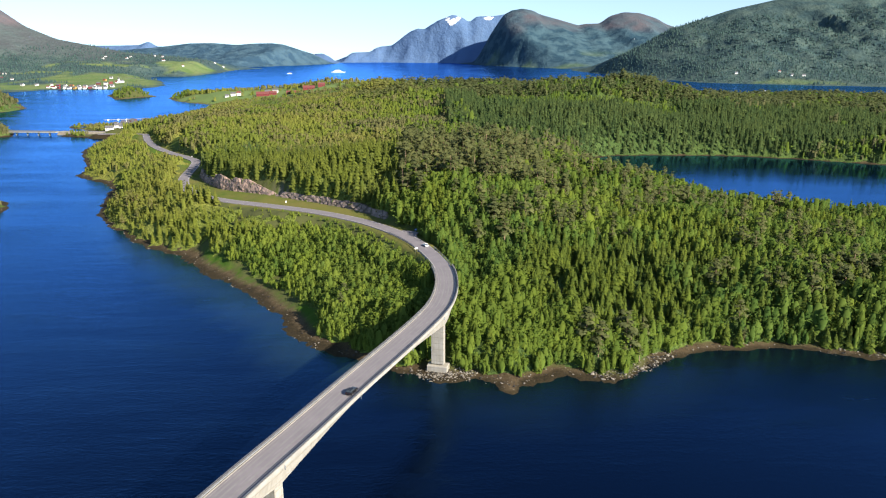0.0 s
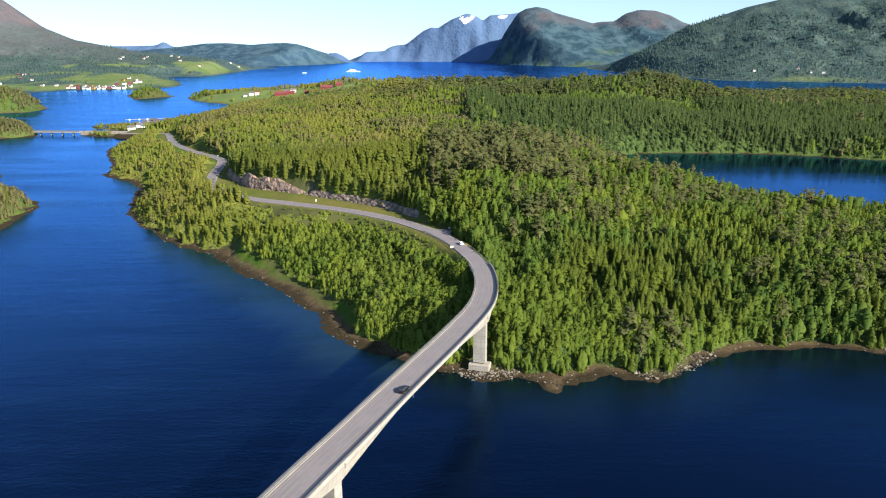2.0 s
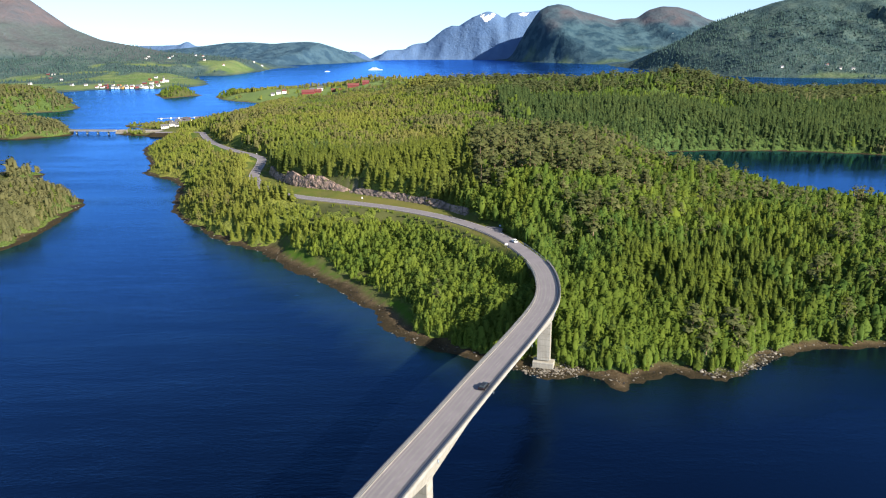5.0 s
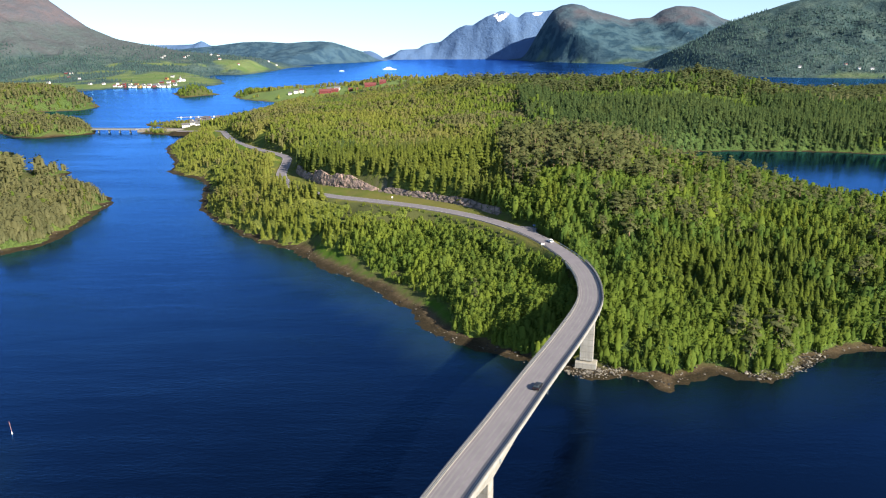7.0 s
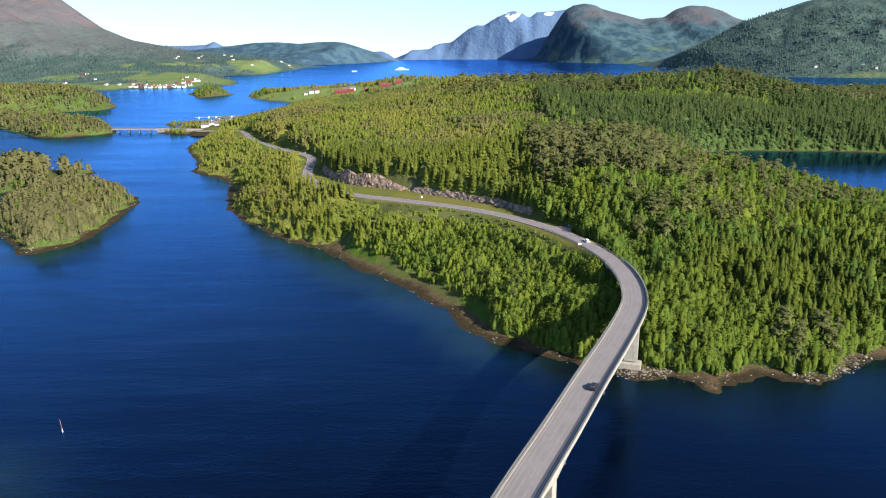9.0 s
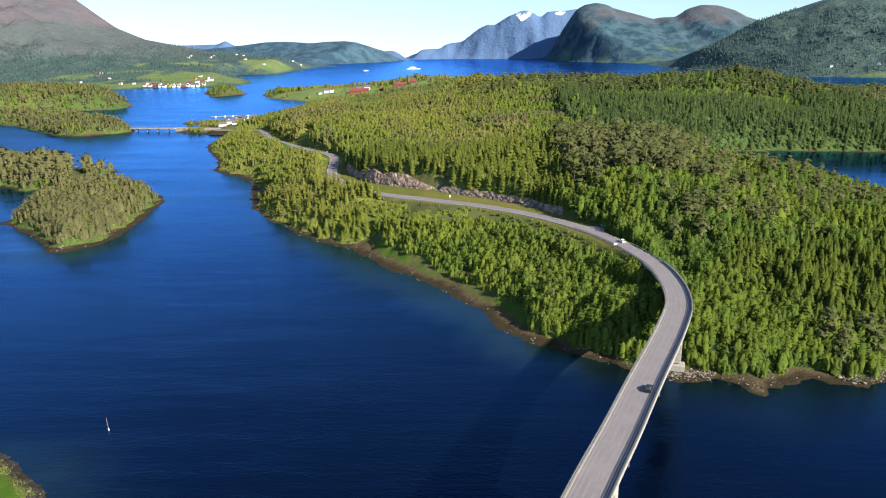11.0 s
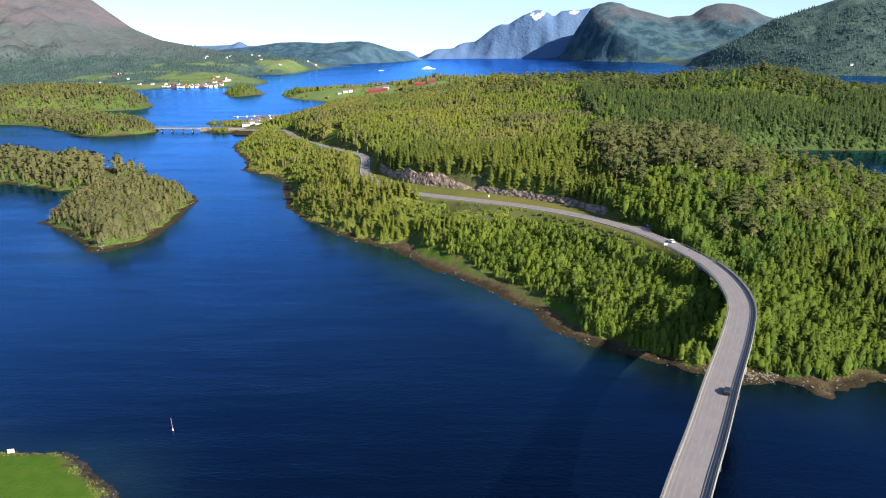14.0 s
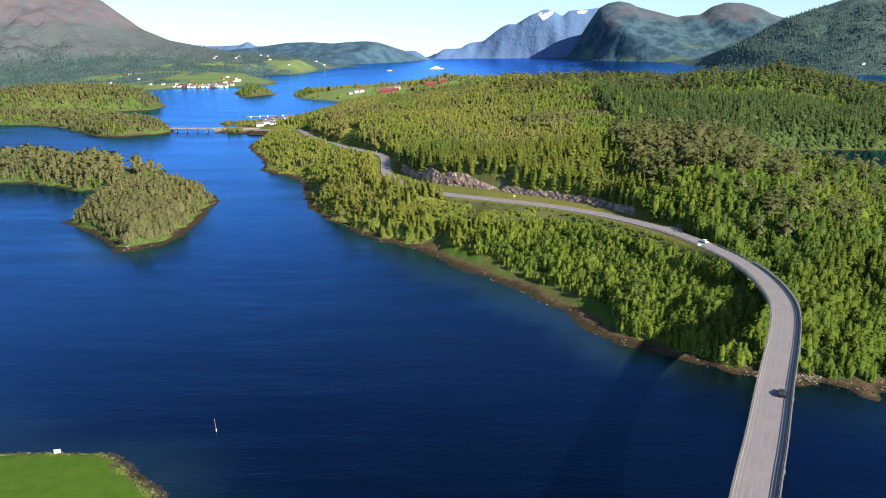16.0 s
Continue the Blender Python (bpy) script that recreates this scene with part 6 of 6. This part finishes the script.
part("base", cyl_bm(0.17, 0.13, 1.4, 10), WHITE_PAINT, mark, "white painted base")
part("pole", cyl_bm(0.065, 0.05, 3.6, 8, Matrix.Translation((0, 0, 1.4))), FADED_RED, mark, "faded red pole")


# ---------------------------------------------------------------- houses
def house(x, y, z, length, width, wall_h, turn, wall, roof, label, name="house", chimney=True):
    h = empty(name, Matrix.Translation((x, y, z)) @ Matrix.Rotation(turn, 4, "Z"), label, "church" if name == "church" else ("barn" if name == "barn" else "house"), "buildings by the fjord")
    lx, wy, ridge = length / 2, width / 2, wall_h + width * 0.38
    bm = bmesh.new()
    v = [bm.verts.new(p) for p in ((-lx, -wy, -1.5), (lx, -wy, -1.5), (lx, wy, -1.5), (-lx, wy, -1.5), (-lx, -wy, wall_h), (lx, -wy, wall_h), (lx, wy, wall_h), (-lx, wy, wall_h), (-lx, 0, ridge), (lx, 0, ridge))]
    for f in ((0, 1, 5, 4), (2, 3, 7, 6), (1, 2, 6, 9, 5), (3, 0, 4, 8, 7), (0, 3, 2, 1)):
        bm.faces.new([v[k] for k in f])
    bmesh.ops.recalc_face_normals(bm, faces=bm.faces[:])
    body = part("wall", bm, wall, h)
    e, t = 0.5, 0.25
    for s in (-1, 1):
        bm = bmesh.new()
        drop = e * 0.76
        q = [(-lx - e, s * (wy + e), wall_h - drop), (lx + e, s * (wy + e), wall_h - drop), (lx + e, 0, ridge), (-lx - e, 0, ridge)]
        a = [bm.verts.new(p) for p in q]
        b = [bm.verts.new((p[0], p[1], p[2] + t)) for p in q]
        bm.faces.new(a)
        bm.faces.new(b[::-1])
        for k in range(4):
            bm.faces.new((a[k], a[(k + 1) % 4], b[(k + 1) % 4], b[k]))
        bmesh.ops.recalc_face_normals(bm, faces=bm.faces[:])
        r = part("roof", bm, roof, h)
        if s > 0 and chimney:
            part("chimney", box_bm((-0.5, -0.35, ridge - 1.0), (0.3, 0.35, ridge + 1.0)), BROWN_PAINT, r)
    n = max(2, int(length / 3.2))
    for k in range(n):
        cx = -lx + (k + 0.5) * length / n
        part("window", box_bm((cx - 0.55, -wy - 0.05, wall_h * 0.35), (cx + 0.55, -wy + 0.1, wall_h * 0.35 + 1.3)), GLASS_DARK, h)
    return h


FAR_HOUSES = [(-1037, 1964, 0), (-1023, 1966, 1), (-1009, 1965, 2), (-995, 1967, 0), (-981, 1964, 0), (-967, 1966, 3), (-953, 1965, 0), (-939, 1964, 0), (-925, 1966, 2), (-911, 1965, 0), (-898, 1964, 0), (-884, 1966, 0),
              (-1050, 2009, 0), (-1030, 2005, 2), (-1010, 2002, 0), (-990, 1998, 3), (-969, 1995, 0), (-950, 1991, 0), (-930, 1988, 0), (-910, 1985, 2), (-890, 1981, 0), (-937, 2016, 0), (-952, 2077, 2), (-993, 2213, 3),
              (-929, 2073, 0), (-1005, 2286, 0), (-927, 2103, 2), (-882, 2005, 0), (-923, 2133, 0), (-875, 1990, 0), (-1387, 2342, 2), (-1336, 2264, 2), (-1367, 2338, 0), (-1120, 1988, 0), (-1084, 1995, 0), (-1237, 2149, 0),
              (-1271, 2041, 0), (-1312, 2933, 0), (-1328, 3000, 0), (-1230, 2968, 0), (-1241, 3036, 0), (-1183, 3151, 0), (-1147, 3138, 0), (-1088, 2984, 0), (-977, 2884, 0), (-960, 3260, 0), (-935, 3300, 0), (-1463, 1900, 0), (-1430, 1905, 0)]


def far_ground(x, y):
    return float(far_land(np.array([x], float), np.array([y], float))[0][0])


g = random.Random(21)
for x, y, k in FAR_HOUSES:
    wall = (WHITE_PAINT, WHITE_PAINT, RED_PAINT, OCHRE_PAINT)[k]
    word = ("white", "white", "red", "ochre")[k]
    house(x, y, far_ground(x, y), g.uniform(7, 11), g.uniform(5.5, 7), g.uniform(3.0, 4.2), g.uniform(-0.4, 0.4), wall, (GREY_ROOF, RED_ROOF)[g.random() < 0.25], word + " wooden house in the shore village", chimney=False)
for x, y, k in ((1000, 2300, 0), (1140, 2215, 0), (1175, 2210, 0), (1120, 2260, 1), (1500, 2120, 0), (1535, 2125, 0)):
    house(x, y, far_ground(x, y), 9, 6.5, 3.5, g.uniform(-0.3, 0.3), WHITE_PAINT, (GREY_ROOF, RED_ROOF)[k], "white farmhouse under the wooded hill", chimney=False)
NEAR_HOUSES = [(-454, 1001, 0), (-464, 1046, 0), (-447, 1015, 0), (-455, 1053, 0), (-434, 1000, 0), (-440, 1029, 0), (-429, 1014, 0), (-444, 1060, 2), (-459, 1085, 0), (-433, 1040, 0), (-438, 1090, 3), (-424, 1057, 3)]
for x, y, k in NEAR_HOUSES:
    wall, word = ((WHITE_PAINT, "white"), None, (RED_PAINT, "red"), (OCHRE_PAINT, "ochre"))[k]
    house(x, y, ground_at(x, y), g.uniform(7, 10.5), 6.0, 3.4, g.uniform(-0.6, 0.6), wall, GREY_ROOF, word + " wooden house above the jetty")
for x, y, ln, wd, wl_h, wall, roof, label, nm in (
        (-346, 1486, 26, 11, 4.5, RED_PAINT, RED_ROOF, "large red barn on the green farm", "barn"),
        (-328, 1498, 15, 9, 4.0, RED_PAINT, RED_ROOF, "red cowshed beside the large barn", "barn"),
        (-342, 1512, 10, 8, 6, WHITE_PAINT, GREY_ROOF, "white farmhouse behind the red barn", "house"),
        (-326, 1514, 12, 8, 6, WHITE_PAINT, GREY_ROOF, "long white farmhouse behind the red cowshed", "house"),
        (-284, 1484, 24, 9, 3.2, RED_PAINT, RED_ROOF, "low red outbuilding with a tiled roof", "barn"),
        (-252, 1500, 24, 10, 4, RED_PAINT, RED_ROOF, "long red barn below the wooded knoll", "barn"),
        (-226, 1504, 14, 9, 5, RED_PAINT, RED_ROOF, "red hay barn below the wooded knoll", "barn"),
        (-228, 1520, 12, 8, 5.5, WHITE_PAINT, GREY_ROOF, "white farmhouse below the wooded knoll", "house"),
        (-412, 1502, 9, 7, 4.5, WHITE_PAINT, GREY_ROOF, "white house at the field's end", "house"),
        (-401, 1506, 8, 7, 5.5, WHITE_PAINT, RED_ROOF, "tall white house at the field's end", "house"),
        (-424, 1498, 7, 6, 3.5, WHITE_PAINT, GREY_ROOF, "small white shed at the field's end", "house")):
    house(x, y, ground_at(x, y), ln, wd, wl_h, 0.1, wall, roof, label, nm, nm == "house")
ch_x, ch_y = -922, 2162
church = house(ch_x, ch_y, far_ground(ch_x, ch_y), 15, 7.5, 5.5, 1.2, WHITE_PAINT, GREY_ROOF, "white wooden church with a pointed tower", "church", False)
tower = part("tower", box_bm((-11.5, -2.1, -1), (-7.3, 2.1, 11)), WHITE_PAINT, church, "white square tower")
part("spire", cyl_bm(2.9, 0.1, 8, 4, Matrix.Translation((-9.4, 0, 11)) @ Matrix.Rotation(radians(45), 4, "Z")), GREY_ROOF, tower, "grey pointed spire")

# ---------------------------------------------------------------- the low bridge, jetty and boats
low_bridge = empty("low_bridge", Matrix.Translation((-567, 966, 0)) @ Matrix.Rotation(math.atan2(-9, 75), 4, "Z"), "long low pale concrete bridge to the wooded island", "bridge")
part("deck", box_bm((-16, -4, 3.9), (61, 4, 5.0), None, 0.1), CONCRETE, low_bridge)
for s in (-1, 1):
    part("railing", box_bm((-16, s * 3.8 - 0.06, 5.0), (61, s * 3.8 + 0.06, 5.9)), STEEL, low_bridge)
for k in range(4):
    part("pier", box_bm((2 + 16 * k, -1.7, -5), (3.0 + 16 * k, 1.7, 3.95), None, 0.1), CONCRETE, low_bridge)
part("roadway", box_bm((-16, -3.2, 5.0), (61, 3.2, 5.03)), ASPHALT, low_bridge)
jetty = empty("floating_jetty", Matrix.Translation((-533, 1160, 0)) @ Matrix.Rotation(0.3, 4, "Z"), "long pale floating jetty with mooring arms", "jetty")
part("walkway", box_bm((0, -1.1, -0.3), (80, 1.1, 0.45), None, 0.1), CONCRETE, jetty)
causeway = empty("causeway", Matrix.Translation((-465, 967, 0)) @ Matrix.Rotation(math.atan2(-10, 76), 4, "Z"), "low stone causeway carrying the road to the bridge", "causeway")
cb = bmesh.new()
rows_c = [[cb.verts.new((x, y, z)) for y, z in ((-11, -2), (-5.2, 4.2), (5.2, 4.2), (11, -2))] for x in (-44, 44)]
for k in range(4):
    cb.faces.new((rows_c[0][k], rows_c[1][k], rows_c[1][(k + 1) % 4], rows_c[0][(k + 1) % 4]))
cb.faces.new(rows_c[0][::-1])
cb.faces.new(rows_c[1])
bmesh.ops.recalc_face_normals(cb, faces=cb.faces[:])
part("stone_bank", cb, SHORE_ROCK, causeway)
part("roadway", box_bm((-43.5, -3.4, 4.2), (43.5, 3.4, 4.3)), ASPHALT, causeway)
part("parapet", box_bm((-43.5, -5.1, 4.2), (43.5, -4.7, 4.9)), CONCRETE, causeway)
for k in range(6):
    part("mooring_arm", box_bm((8 + 12 * k, -10, 0.1), (9 + 12 * k, -2, 0.6)), STEEL, jetty)


def boat(x, y, length, turn, label, name, decks):
    b = empty(name, Matrix.Translation((x, y, 0)) @ Matrix.Rotation(turn, 4, "Z"), label, "boat")
    l, w, f = length / 2, length * 0.13, length * 0.035 + 0.6
    bm = bmesh.new()
    lo = [(-l * 0.95, -w * 0.8), (l * 0.6, -w * 0.8), (l * 0.9, 0), (l * 0.6, w * 0.8), (-l * 0.95, w * 0.8)]
    hi = [(-l, -w), (l * 0.62, -w), (l, 0), (l * 0.62, w), (-l, w)]
    a, c = [bm.verts.new((px, py, -0.5)) for px, py in lo], [bm.verts.new((px, py, f)) for px, py in hi]
    bm.faces.new(a[::-1])
    bm.faces.new(c)
    for k in range(5):
        bm.faces.new((a[k], a[(k + 1) % 5], c[(k + 1) % 5], c[k]))
    hull = part("hull", bm, WHITE_PAINT, b, "white hull")
    z = f
    for k in range(decks):
        hgt = length * 0.03 + 0.8
        part("deckhouse", box_bm((-l * (0.75 - 0.15 * k), -w * (0.85 - 0.15 * k), z), (l * (0.5 - 0.18 * k), w * (0.85 - 0.15 * k), z + hgt), None, 0.1), WHITE_PAINT, b)
        part("window_band", box_bm((-l * (0.72 - 0.15 * k), -w * (0.86 - 0.15 * k), z + hgt * 0.5), (l * (0.47 - 0.18 * k), w * (0.86 - 0.15 * k), z + hgt * 0.78)), GLASS_DARK, b)
        z += hgt
    part("mast", cyl_bm(0.12 + length * 0.003, 0.08, length * 0.14, 6, Matrix.Translation((0, 0, z))), STEEL, b)
    return b


boat(-388, 3118, 62, 0.05, "large white car ferry crossing the fjord", "ferry", 3)
boat(-578, 3000, 22, 0.1, "small white motor boat on the fjord", "motor_boat", 1)
boat(872, 1826, 15, 2.6, "white cabin boat on the blue inlet", "cabin_boat", 2)
for k, (x, y) in enumerate(((-522, 1152), (-508, 1157), (-496, 1160), (-472, 1167))):
    boat(x, y, 8, 1.87, "small white boat moored at the jetty", "moored_boat", 1)


# ---------------------------------------------------------------- tufted grass of the headland
def meadow_grass():
    g = np.random.default_rng(44)
    x, y = g.uniform(-330, -185, 30000), g.uniform(112, 178, 30000)
    z, sd, _d, _s, _r = near_land(x, y)
    k = (sd > 2.4) & (vnoise(x, y, 3.5, 49, 2) + 1.4 * np.exp(-(sd - 2.4) / 2.0) > 0.25) & (sd < 6.5)
    x, y, z, sd = x[k], y[k], z[k], sd[k]
    fringe = np.exp(-(sd - 2.4) / 2.5)
    h, w, a = g.uniform(0.12, 0.25, x.shape) + 0.3 * fringe, g.uniform(0.10, 0.22, x.shape), g.uniform(0, 6.28, x.shape)
    v, t = [], []
    for q in range(3):
        b = a + q * 1.05
        c, s = np.cos(b) * w, np.sin(b) * w
        v += [np.stack([x - c, y - s, z - 0.05], -1), np.stack([x + c, y + s, z - 0.05], -1), np.stack([x + g.normal(0, 0.12, x.shape), y + g.normal(0, 0.12, x.shape), z + h], -1)]
        n = np.arange(len(x))
        turn = np.sin(b) * 0 + (np.cos(b) < 0)
        t.append(np.stack([n + len(x) * (3 * q + turn.astype(int)), n + len(x) * (3 * q + 1 - turn.astype(int)), n + len(x) * (3 * q + 2)], -1))
    tint = np.tile(np.clip(fringe + g.normal(0.1, 0.2, x.shape), 0, 1), 3)
    nn = np.tile([[0.3, -0.4, 0.87]], (len(x) * 9, 1))
    me = tri_mesh("meadow_grass", np.vstack(v), np.vstack(t), GRASS_BLADE, tint, nn)
    tagged(new("meadow_grass", me), "tufts of green grass with a pale tall fringe", "grass", kind="stuff")


meadow_grass()
